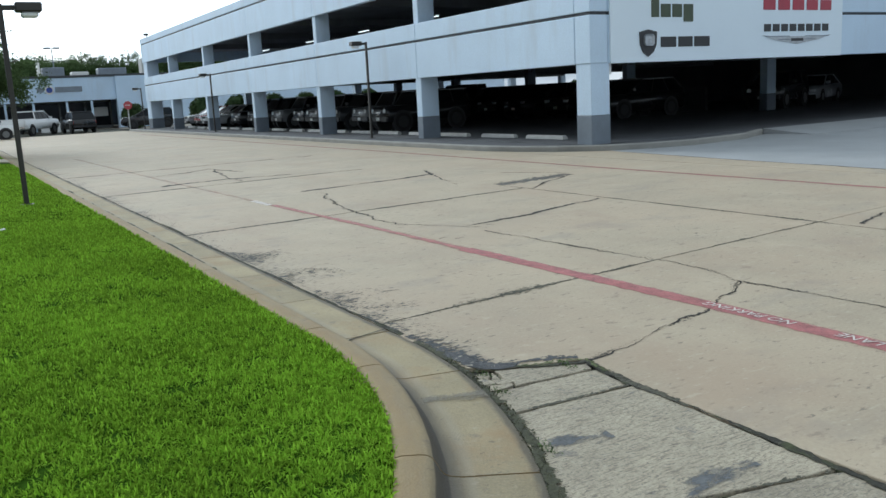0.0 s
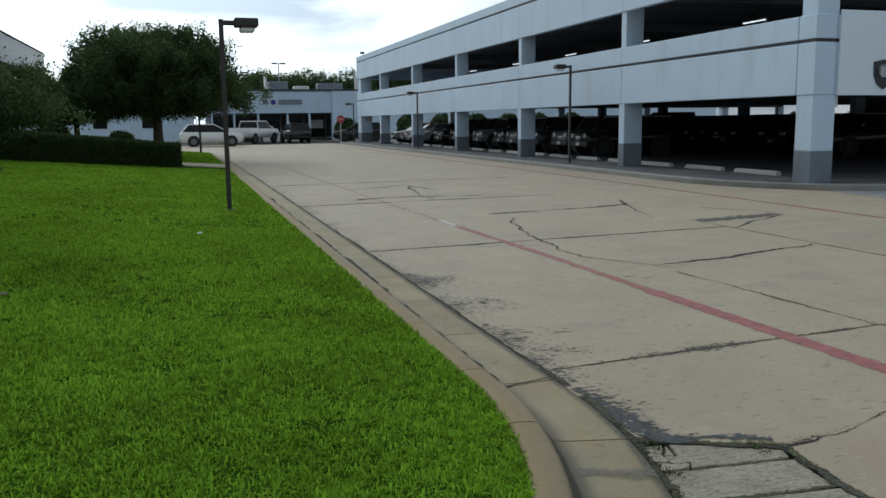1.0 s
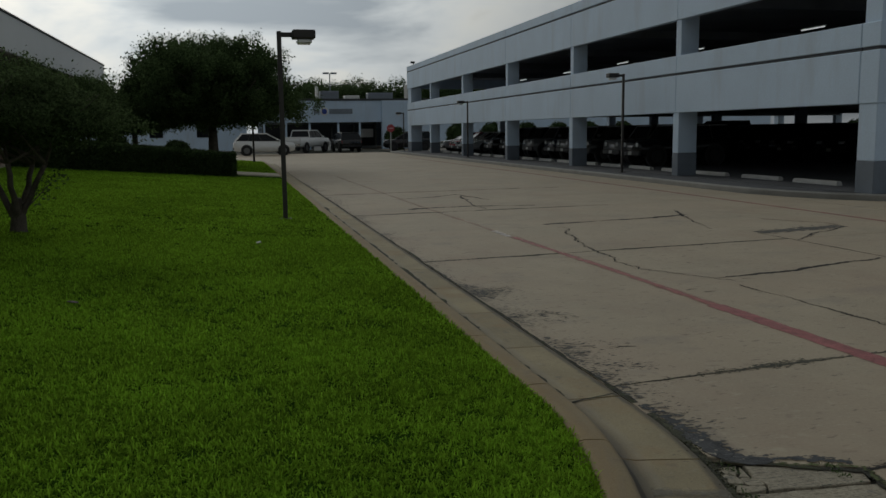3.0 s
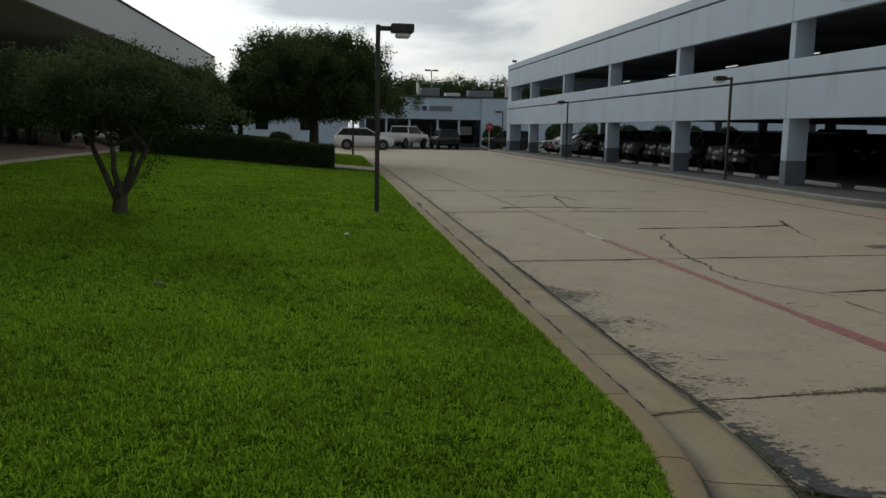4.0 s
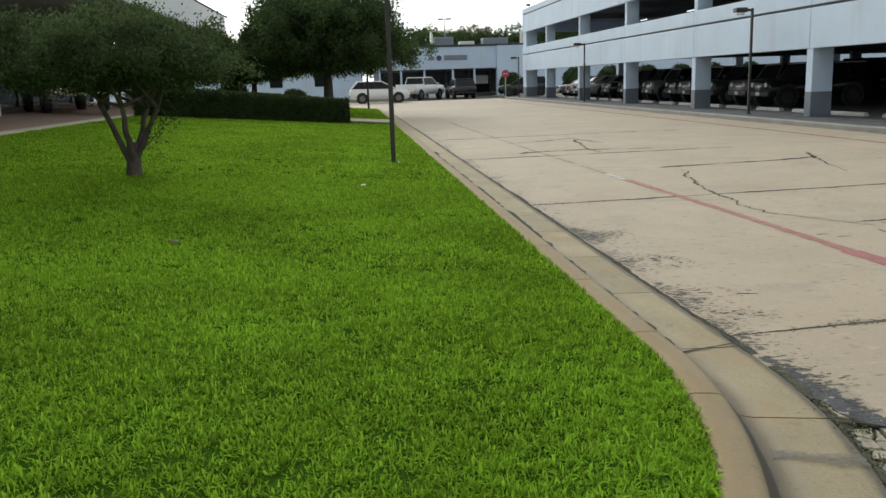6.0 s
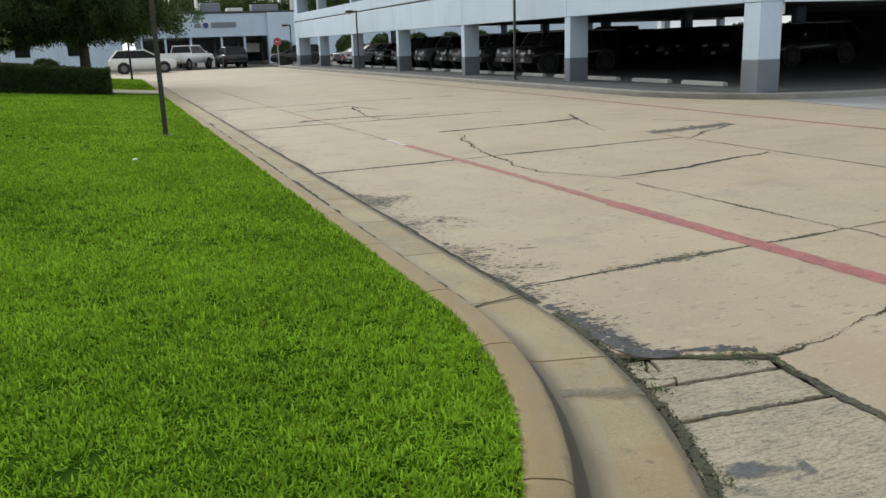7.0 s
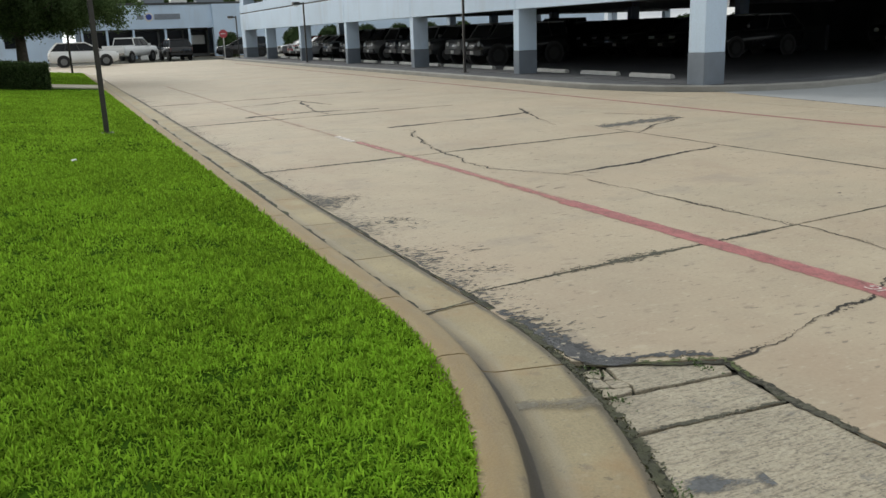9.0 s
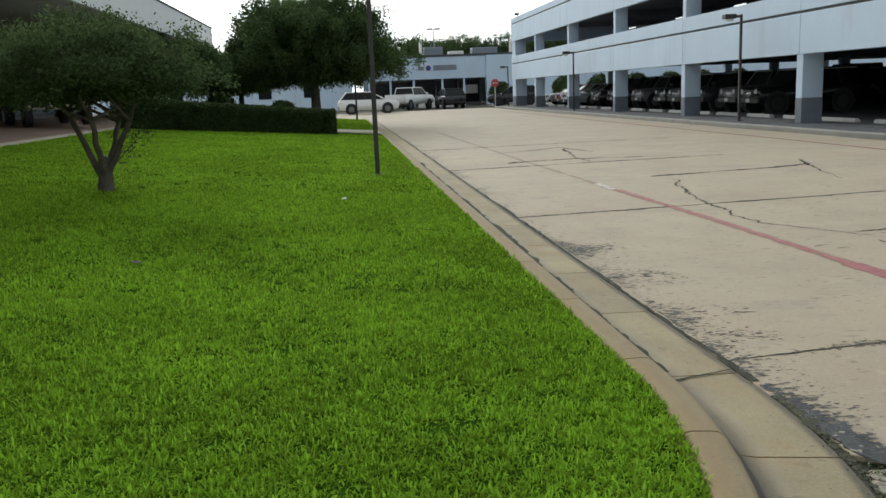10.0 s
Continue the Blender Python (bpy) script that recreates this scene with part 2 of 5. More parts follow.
def flaking(name, colour, scale, fill, fall, stretch=(1, 1, 1), drift=0.5, edge=0.05, rough=0.9, most=1.0):
    """A crust that has partly flaked off: dense along the middle of its strip, broken flakes towards the edge."""
    m = material(name, colour, rough, scale=9, vary=0.3, bump=0.6)
    nt = m.node_tree
    uv = nt.nodes.new("ShaderNodeUVMap")
    sep = nt.nodes.new("ShaderNodeSeparateXYZ")
    nt.links.new(uv.outputs[0], sep.inputs[0])
    tc = nt.nodes.new("ShaderNodeTexCoord")
    mp = nt.nodes.new("ShaderNodeMapping")
    mp.inputs["Scale"].default_value = stretch
    nt.links.new(tc.outputs["Object"], mp.inputs[0])
    flakes = nt.nodes.new("ShaderNodeTexNoise")
    flakes.inputs["Scale"].default_value, flakes.inputs["Detail"].default_value, flakes.inputs["Roughness"].default_value = scale, 6.0, 0.62
    nt.links.new(mp.outputs[0], flakes.inputs["Vector"])
    patches = nt.nodes.new("ShaderNodeTexNoise")
    patches.inputs["Scale"].default_value, patches.inputs["Detail"].default_value = 1.6, 2.0
    nt.links.new(tc.outputs["Object"], patches.inputs["Vector"])
    total = flakes.outputs[0]
    for source, factor in ((patches.outputs[0], drift), (sep.outputs["Y"], -fall)):
        add = nt.nodes.new("ShaderNodeMath")
        add.operation = "MULTIPLY_ADD"
        add.inputs[1].default_value = factor
        nt.links.new(source, add.inputs[0])
        nt.links.new(total, add.inputs[2])
        total = add.outputs[0]
    cut = nt.nodes.new("ShaderNodeMapRange")
    level = 0.5 + 0.5 * drift - fill
    cut.inputs[1].default_value, cut.inputs[2].default_value, cut.inputs[4].default_value = level, level + edge, most
    nt.links.new(total, cut.inputs[0])
    bare = nt.nodes.new("ShaderNodeBsdfTransparent")
    mx = nt.nodes.new("ShaderNodeMixShader")
    nt.links.new(cut.outputs[0], mx.inputs[0])
    nt.links.new(bare.outputs[0], mx.inputs[1])
    nt.links.new(nt.nodes["Principled BSDF"].outputs[0], mx.inputs[2])
    nt.links.new(mx.outputs[0], nt.nodes["Material Output"].inputs[0])
    return m


M_FLAKES = flaking("kerb_flakes", (0.085, 0.085, 0.080), 38.0, -0.085, 0.13, (0.35, 1.0, 1), 0.5, 0.02)
M_SCALES = flaking("surface_scales", (0.105, 0.102, 0.092), 36.0, -0.015, 0.17, (0.40, 1.0, 1), 0.50, 0.012)
M_EDGE = flaking("mossy_joint_edge", (0.075, 0.072, 0.050), 34.0, 0.03, 0.26, (0.6, 1.0, 1), 0.8, 0.04)
M_CHIPS = flaking("crack_chips", (0.085, 0.072, 0.055), 40.0, -0.03, 0.30, (1, 1, 1), 0.5, 0.04)
M_BROKEN = flaking("broken_surface", (0.10, 0.095, 0.085), 14.0, 0.20, 0.34, (0.6, 1.0, 1), 0.5, 0.08)
M_CRUST = flaking("flaking_asphalt", (0.062, 0.066, 0.070), 26.0, 0.12, 0.34, (0.6, 1.0, 1), 0.3, 0.04)
M_MOSSY = flaking("gutter_moss", (0.050, 0.052, 0.028), 24.0, 0.13, 0.36, (1, 1, 1), 0.4)
M_MORTAR = flaking("mortar", (0.185, 0.172, 0.138), 13.0, 0.30, 0.55, (0.6, 1.0, 1), 0.3, 0.25, most=0.75)
M_GREENMOSS = flaking("green_joint_moss", (0.085, 0.105, 0.035), 30.0, 0.10, 0.36, (1, 1, 1), 0.4)
M_GREYSTAIN = flaking("grey_blue_stain", (0.115, 0.125, 0.135), 11.0, 0.12, 0.34, (0.45, 1.0, 1), 0.0, 0.12, most=0.85)
M_REDSOFT = flaking("soft_red_paint", (0.375, 0.128, 0.132), 9.0, 1.40, 1.55, (1, 0.6, 1), 0.4, 0.42, 0.65, 0.82)
M_REDWORN = flaking("worn_red_paint", (0.37, 0.135, 0.13), 9.0, 1.0, 1.35, (1, 0.6, 1), 0.8, 0.75, 0.65, 0.75)
M_REDFAINT = flaking("faint_red_paint", (0.38, 0.16, 0.14), 7.0, 0.55, 1.0, (1, 0.4, 1), 1.0, 0.9, 0.7, 0.6)
M_STAIN = material("dark_spall", (0.13, 0.115, 0.095), 0.9, scale=14, vary=0.3, bump=0.5)
M_TAR = material("asphalt_crust", (0.070, 0.072, 0.076), 0.85, scale=8, vary=0.3, bump=0.9)
layer(M_TAR, (0.36, 0.325, 0.26), 16.0, 0.58, 0.62, 0.95)
M_LETTER = material("white_road_paint", (0.62, 0.58, 0.54), 0.6, scale=20, vary=0.12)
M_WHITE = material("painted_concrete", (0.55, 0.68, 0.83), 0.65, scale=0.5, vary=0.05, bump=0.08, fine=25)
layer(M_WHITE, (0.44, 0.50, 0.57), 0.9, 0.52, 0.72, 0.5, (1, 1, 0.2))
M_BAND = material("grey_dado_paint", (0.155, 0.185, 0.225), 0.6, scale=1.5, vary=0.12, bump=0.08)
M_GROOVE = material("dark_groove", (0.05, 0.055, 0.065), 0.8, scale=3, vary=0.2)
M_SLAB = material("deck_concrete", (0.28, 0.295, 0.325), 0.85, scale=0.6, vary=0.2, bump=0.2)
# concrete darkened to hold the garage interior's shade; inner walls and walk share it
M_FLOOR = material("shade_dark_concrete", (0.085, 0.090, 0.098), 0.85, scale=0.6, vary=0.22, bump=0.2)
M_SIGN = material("sign_panel", (0.72, 0.82, 0.91), 0.4, scale=0.4, vary=0.03)
M_BRONZE = material("dark_bronze_paint", (0.035, 0.032, 0.030), 0.5, scale=5, vary=0.2)
M_GRASS = material("grass", (0.240, 0.415, 0.034), 0.7, scale=0.9, vary=0.23, fine=16, island=0.5, spec=0.08, ior=1.12)
M_WEED = material("weed", (0.06, 0.11, 0.02), 0.6, scale=9, vary=0.2, island=0.3)
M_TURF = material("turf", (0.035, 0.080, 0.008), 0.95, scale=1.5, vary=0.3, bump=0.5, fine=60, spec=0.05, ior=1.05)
M_LEAF = material("leaf", (0.078, 0.120, 0.048), 0.75, scale=2, vary=0.25, island=0.4, spec=0.15, ior=1.2)
M_LEAF2 = material("leaf_pale", (0.082, 0.120, 0.050), 0.75, scale=2, vary=0.25, island=0.4, spec=0.15, ior=1.2)
M_HEDGE = material("hedge_leaf", (0.050, 0.078, 0.030), 0.7, scale=2, vary=0.25, island=0.4, spec=0.2, ior=1.2)
M_BARK = material("bark", (0.10, 0.085, 0.07), 0.9, scale=9, vary=0.3, bump=0.8)
M_PAVER = material("brown_paver", (0.20, 0.135, 0.10), 0.85, scale=3, vary=0.2, bump=0.3, fine=18)
M_FASCIA = material("fascia_panel", (0.62, 0.65, 0.67), 0.5, scale=0.5, vary=0.04)
M_SOFFIT = material("soffit", (0.16, 0.17, 0.17), 0.7, scale=0.6, vary=0.1)
M_UNDERSIDE = material("pale_soffit_panels", (0.46, 0.47, 0.46), 0.7, scale=0.6, vary=0.06)
M_GLASSDARK = material("dark_glass", (0.012, 0.014, 0.017), 0.15, scale=0.5, vary=0.2, spec=0.2)
M_COPING = material("dark_coping", (0.05, 0.055, 0.06), 0.6, scale=2, vary=0.15)
M_GROUND = material("far_ground", (0.34, 0.30, 0.245), 0.85, scale=0.15, vary=0.12, bump=0.1)
M_STOP = material("wheel_stop_concrete", (0.50, 0.50, 0.48), 0.8, scale=3, vary=0.14, bump=0.2)
M_REDSIGN = material("red_sign", (0.45, 0.06, 0.07), 0.4, scale=3, vary=0.05)
M_PLAIN = material("white_plain", (0.72, 0.72, 0.70), 0.5, scale=3, vary=0.04)
M_BLUE = material("blue_badge", (0.03, 0.06, 0.30), 0.4, scale=3, vary=0.05)
M_GREYBAR = material("grey_lettering", (0.20, 0.23, 0.27), 0.5, scale=3, vary=0.1)
M_OLIVE = material("olive_lettering", (0.055, 0.075, 0.045), 0.45, scale=3, vary=0.1)
M_BLACK = material("black_lettering", (0.025, 0.027, 0.032), 0.45, scale=3, vary=0.1)
M_CRIMSON = material("crimson_lettering", (0.36, 0.04, 0.07), 0.45, scale=3, vary=0.1)
M_SILVER = material("silver_badge", (0.42, 0.45, 0.49), 0.35, metal=0.4, scale=8, vary=0.2)


def thin(m, share):
    """Lets light through a leaf: part of it scatters out on the far side."""
    nt = m.node_tree
    bsdf = nt.nodes["Principled BSDF"]
    colour = bsdf.inputs["Base Color"].links[0].from_socket
    through_leaf = nt.nodes.new("ShaderNodeBsdfTranslucent")
    nt.links.new(colour, through_leaf.inputs[0])
    mx = nt.nodes.new("ShaderNodeMixShader")
    mx.inputs[0].default_value = share
    out = nt.nodes["Material Output"]
    nt.links.new(bsdf.outputs[0], mx.inputs[1])
    nt.links.new(through_leaf.outputs[0], mx.inputs[2])
    nt.links.new(mx.outputs[0], out.inputs[0])


thin(M_GRASS, 0.4)
thin(M_LEAF, 0.5)
thin(M_LEAF2, 0.5)
thin(M_HEDGE, 0.2)


def lamp_material(name, colour, strength):
    m = bpy.data.materials.new(name)
    m.use_nodes = True
    b = m.node_tree.nodes["Principled BSDF"]
    b.inputs["Base Color"].default_value = (*colour, 1)
    b.inputs["Emission Color"].default_value = (*colour, 1)
    b.inputs["Emission Strength"].default_value = strength
    return m


M_TUBE = lamp_material("fluorescent_tube", (0.95, 1.0, 0.98), 1.7)


# ---- building blocks ----
def part(name, bm, mat, parent=None, label="", smooth=False):
    """Links a bmesh as one mesh object, under a thing or part where one is given."""
    me = bpy.data.meshes.new(name)
    bm.to_mesh(me)
    bm.free()
    me.materials.append(mat)
    if smooth:
        me.shade_smooth()
    ob = new(name, me)
    if parent:
        ob.parent = parent
    if label:
        ob["label"] = label
    return ob


def empty(name, at=(0, 0, 0), rz=0.0):
    ob = new(name)
    ob.empty_display_size = 0.2
    ob.matrix_world = pose(*at, 0, 0, rz)
    return ob


def box(bm, x0, x1, y0, y1, z0, z1, bevel=0.0):
    vs = [bm.verts.new((x, y, z)) for x in (x0, x1) for y in (y0, y1) for z in (z0, z1)]
    fs = [bm.faces.new([vs[i] for i in f]) for f in ((0, 1, 3, 2), (4, 6, 7, 5), (0, 4, 5, 1), (2, 3, 7, 6), (0, 2, 6, 4), (1, 5, 7, 3))]
    if bevel:
        bmesh.ops.bevel(bm, geom=list({e for f in fs for e in f.edges}), offset=bevel, segments=1, affect="EDGES")
    return bm


def block(name, dims, mat, parent=None, label="", bevel=0.012):
    return part(name, box(bmesh.new(), *dims, bevel=bevel), mat, parent, label)


def prism(bm, outline, z0, z1, bevel=0.0):
    """A flat polygon with thickness; z1 may be a function of x, y."""
    top = [bm.verts.new((x, y, z1)) for x, y in outline]
    bot = [bm.verts.new((x, y, z0)) for x, y in outline]
    face = bm.faces.new(top)
    bm.faces.new(bot[::-1])
    n = len(outline)
    for i in range(n):
        bm.faces.new((top[i], bot[i], bot[(i + 1) % n], top[(i + 1) % n]))
    bmesh.ops.recalc_face_normals(bm, faces=bm.faces)
    if bevel:
        bmesh.ops.bevel(bm, geom=list(face.edges), offset=bevel, segments=1, affect="EDGES")
    return bm


def tube(bm, points, radii, sides=8):
    """A round limb through the points with a radius at each."""
    rings = []
    for i, p in enumerate(points):
        p = Vector(p)
        a = Vector(points[max(0, i - 1)])
        b = Vector(points[min(len(points) - 1, i + 1)])
        d = (b - a).normalized()
        u = d.cross(Vector((0.31, 0.77, 0.21))).normalized()
        v = d.cross(u)
        rings.append([bm.verts.new(p + radii[i] * (math.cos(k * math.tau / sides) * u + math.sin(k * math.tau / sides) * v)) for k in range(sides)])
    for r0, r1 in zip(rings, rings[1:]):
        for k in range(sides):
            bm.faces.new((r0[k], r0[(k + 1) % sides], r1[(k + 1) % sides], r1[k]))
    bm.faces.new(rings[0][::-1])
    bm.faces.new(rings[-1])
    return bm


def disc(bm, centre, axis, radius, depth, sides=16, bevel=0.0):
    c, d = Vector(centre), Vector(axis).normalized()
    u = d.cross(Vector((0.31, 0.17, 0.91))).normalized()
    v = d.cross(u)
    rings = [[bm.verts.new(c + s * depth / 2 * d + radius * (math.cos(k * math.tau / sides) * u + math.sin(k * math.tau / sides) * v)) for k in range(sides)] for s in (-1, 1)]
    caps = [bm.faces.new(rings[0][::-1]), bm.faces.new(rings[1])]
    for k in range(sides):
        bm.faces.new((rings[0][k], rings[0][(k + 1) % sides], rings[1][(k + 1) % sides], rings[1][k]))
    if bevel:
        bmesh.ops.bevel(bm, geom=[e for f in caps for e in f.edges], offset=bevel, segments=2, affect="EDGES")
    return bm


def soup(name, verts, size, mat, parent=None, label=""):
    """Many small faces of `size` corners each, from an array of corners, as one mesh."""
    verts = np.ascontiguousarray(verts, dtype=np.float32).reshape(-1, 3)
    n = len(verts)
    me = bpy.data.meshes.new(name)
    me.vertices.add(n)
    me.vertices.foreach_set("co", verts.ravel())
    me.loops.add(n)
    me.loops.foreach_set("vertex_index", np.arange(n, dtype=np.int32))
    me.polygons.add(n // size)
    me.polygons.foreach_set("loop_start", np.arange(0, n, size, dtype=np.int32))
    me.materials.append(mat)
    me.update(calc_edges=True)
    ob = new(name, me)
    if parent:
        ob.parent = parent
    if label:
        ob["label"] = label
    return ob


def leaves(rng, centres, spread, count, length, width):
    """Leaf quads scattered round each centre."""
    k = len(centres) * count
    at = np.repeat(np.asarray(centres, dtype=np.float64), count, axis=0) + rng.normal(0, 1, (k, 3)) * spread
    d = rng.normal(0, 1, (k, 3))
    d /= np.linalg.norm(d, axis=1, keepdims=True)
    s = np.cross(d, rng.normal(0, 1, (k, 3)))
    s /= np.linalg.norm(s, axis=1, keepdims=True)
    ln_ = length * rng.uniform(0.6, 1.3, (k, 1))
    w = width * rng.uniform(0.6, 1.3, (k, 1))
    return np.stack([at - d * ln_ / 2, at + s * w / 2, at + d * ln_ / 2, at - s * w / 2], axis=1)


# ---- plan: drive corner, kerb line, lawn ----
CX, CY, R_IN, R_OUT = -2.4, 5.2, 4.5, 5.13


def lawn_depth(x, y):
    """How far (x, y) lies inside the lawn's kerb."""
    if x > CX and y < CY:
        return R_IN - math.hypot(x - CX, y - CY)
    return min(CX + R_IN - x, y - (CY - R_IN))


def lawn_z(x, y):
    return 0.12 + 0.07 * min(max(lawn_depth(x, y), 0.0), 8.9)


def kerb_point(s, off):
    """A point of the kerb line, s metres from the far end of its straight run, off metres out from the lawn's edge."""
    straight = 50.0 - CY
    if s <= straight:
        return CX + R_IN + off, 50.0 - s
    a = (s - straight) / R_IN
    if a < math.pi / 2:
        return CX + (R_IN + off) * math.cos(a), CY - (R_IN + off) * math.sin(a)
    return CX - (s - straight - R_IN * math.pi / 2), CY - R_IN - off


# ---- ground, road, kerbs ----
ground = tagged(part("ground", prism(bmesh.new(), [(-300, -200), (300, -200), (300, 500), (-300, 500)], -0.4, -0.05), M_GROUND), "flat tan paved ground reaching the horizon", "ground", kind="structure")
road = tagged(block("road", (-13, 15.0, -8, 88, -0.30, -0.025), M_DIRT_SHADE, bevel=0), "tan concrete drive with cracked slabs and dark joints", "road", kind="structure")


def slab(outline, mat=M_ROAD):
    cx = sum(p[0] for p in outline) / len(outline)
    cy = sum(p[1] for p in outline) / len(outline)
    out = []
    for x, y in outline:
        d = math.hypot(x - cx, y - cy)
        out.append((x - (x - cx) / d * 0.007, y - (y - cy) / d * 0.007))
    return part("slab", prism(bmesh.new(), out, -0.03, 0.0, 0.004), mat, road)


def skew(x, y):
    return y + 0.10 * (x - 2.73)


JOINTS = [5.66, 11.35, 17.9, 24.0, 30.1, 36.2, 42.3, 48.4, 54.5, 60.6, 66.7, 72.8]
for y0, y1 in zip(JOINTS, JOINTS[1:]):
    left = 2.73 if y1 < 49 else -13
    if y0 > 11:
        slab([(left, skew(left, y0)), (13.32, skew(13.32, y0)), (13.32, skew(13.32, y1)), (left, skew(left, y1))])
        continue
    slab([(left, skew(left, y0)), (8.62, skew(8.62, y0)), (8.62, skew(8.62, y1)), (left, skew(left, y1))])
    slab([(8.62, skew(8.62, y0)), (13.32, skew(13.32, y0)), (13.32, skew(13.32, y1)), (8.62, skew(8.62, y1))])
slab([(2.73, 5.66), (2.70, 4.40), (2.86, 4.27), (3.385, 4.06), (3.305, 3.62), (3.285, 2.9), (3.265, 2.2), (3.17, -8), (8.62, -8), (8.62, skew(8.62, 5.66))])
slab([(8.62, -8), (13.32, -8), (13.32, skew(13.32, 5.66)), (8.62, skew(8.62, 5.66))])
slab([(13.34, -8), (13.96, -8), (13.96, 8.8), (14.25, 12.3), (14.75, 16.2), (14.93, 16.86), (14.70, 17.04), (14.04, 17.92), (13.61, 18.98), (13.36, 20.2)])


def arc(y_from, y_to, steps, r=R_OUT):
    ys = [y_from + (y_to - y_from) * i / steps for i in range(steps + 1)]
    return [(CX + math.sqrt(r * r - (CY - y) ** 2), y) for y in ys]


kerb = tagged(empty("kerb"), "tan concrete kerb and gutter round the lawn", "kerb", kind="structure")
PROFILE = [(-0.03, 0.02), (-0.03, 0.125), (0.0, 0.132), (0.08, 0.131), (0.11, 0.127), (0.135, 0.113), (0.152, 0.088), (0.166, 0.058), (0.182, 0.035), (0.205, 0.022), (0.26, 0.012), (0.45, 0.008), (0.607, 0.004), (0.615, -0.002), (0.615, -0.03)]


def kerb_section(s0, s1, steps):
    bm = bmesh.new()
    rows = []
    for i in range(steps + 1):
        s = s0 + 0.006 + (s1 - s0 - 0.012) * i / steps
        rows.append([bm.verts.new((*kerb_point(s, o), z)) for o, z in PROFILE])
    uv = bm.loops.layers.uv.new("along_and_out")
    for i, (a, b) in enumerate(zip(rows, rows[1:])):
        for k in range(len(PROFILE) - 1):
            f = bm.faces.new((a[k], a[k + 1], b[k + 1], b[k]))
            f.smooth = True
            for lp, (di, dk) in zip(f.loops, ((0, 0), (0, 1), (1, 1), (1, 0))):
                lp[uv].uv = (s0 + (s1 - s0) * (i + di) / steps, PROFILE[k + dk][0])
    bmesh.ops.recalc_face_normals(bm, faces=bm.faces)
    for row in (rows[0][::-1], rows[-1]):
        bm.faces.new([bm.verts.new(v.co) for v in row])
    return part("kerb_section", bm, M_KERB, kerb)


KERB_JOINTS = [3.0 * i for i in range(11)] + [31.26 + 1.33 * i for i in range(11)] + [45.54, 46.85, 48.15, 49.45, 50.75, 52.1]
KERB_JOINTS += [53.4 + 1.3 * i for i in range(14)]
for s0, s1 in zip(KERB_JOINTS, KERB_JOINTS[1:]):
    kerb_section(s0, s1, 6 if s1 > 44 else 1)


def wander(s, seed, amount):
    """A crooked line's sideways drift at s metres: bends, jogs and grain."""
    return amount * (1.0 * noise.noise((s * 1.7, seed * 7.3, 0.5)) + 0.55 * noise.noise((s * 6.0, seed * 3.1, 4.0)) + 0.32 * noise.noise((s * 19.0, seed * 5.7, 9.0)) + 0.16 * noise.noise((s * 55.0, seed, 2.0)))


def ribbon(name, points, widths, z, mat, parent, label="", jag=0.0, step=0.12, seed=1, ragged=0.75):
    """A thin strip on the ground along a crooked line, with a wandering width."""
    pts, run, total = [], [], 0.0
    for (x0, y0), (x1, y1) in zip(points, points[1:]):
        d = math.hypot(x1 - x0, y1 - y0)
        n = max(1, int(d / step))
        for i in range(n):
            pts.append((x0 + (x1 - x0) * i / n, y0 + (y1 - y0) * i / n))
            run.append(total + d * i / n)
        total += d
    pts.append(points[-1])
    run.append(total)
    bm = bmesh.new()
    rows = []
    for i, (x, y) in enumerate(pts):
        a, c = pts[max(0, i - 2)], pts[min(len(pts) - 1, i + 2)]
        dx, dy = c[0] - a[0], c[1] - a[1]
        d = math.hypot(dx, dy) or 1
        nx, ny = -dy / d, dx / d
        w = widths[0] + (widths[1] - widths[0]) * run[i] / total
        off, w0, w1 = 0.0, w, w
        if jag:
            off = wander(run[i], seed, jag)
            w0 = w * max(0.12, 1 + ragged * 2.2 * wander(run[i], seed + 11, 1.0))
            w1 = w * max(0.12, 1 + ragged * 2.2 * wander(run[i], seed + 23, 1.0))
        rows.append((bm.verts.new((x + nx * (off + w0 / 2), y + ny * (off + w0 / 2), z)), bm.verts.new((x + nx * (off - w1 / 2), y + ny * (off - w1 / 2), z))))
    for a, c in zip(rows, rows[1:]):
        bm.faces.new((a[0], a[1], c[1], c[0]))
    bmesh.ops.recalc_face_normals(bm, faces=bm.faces)
    return part(name, bm, mat, parent, label)


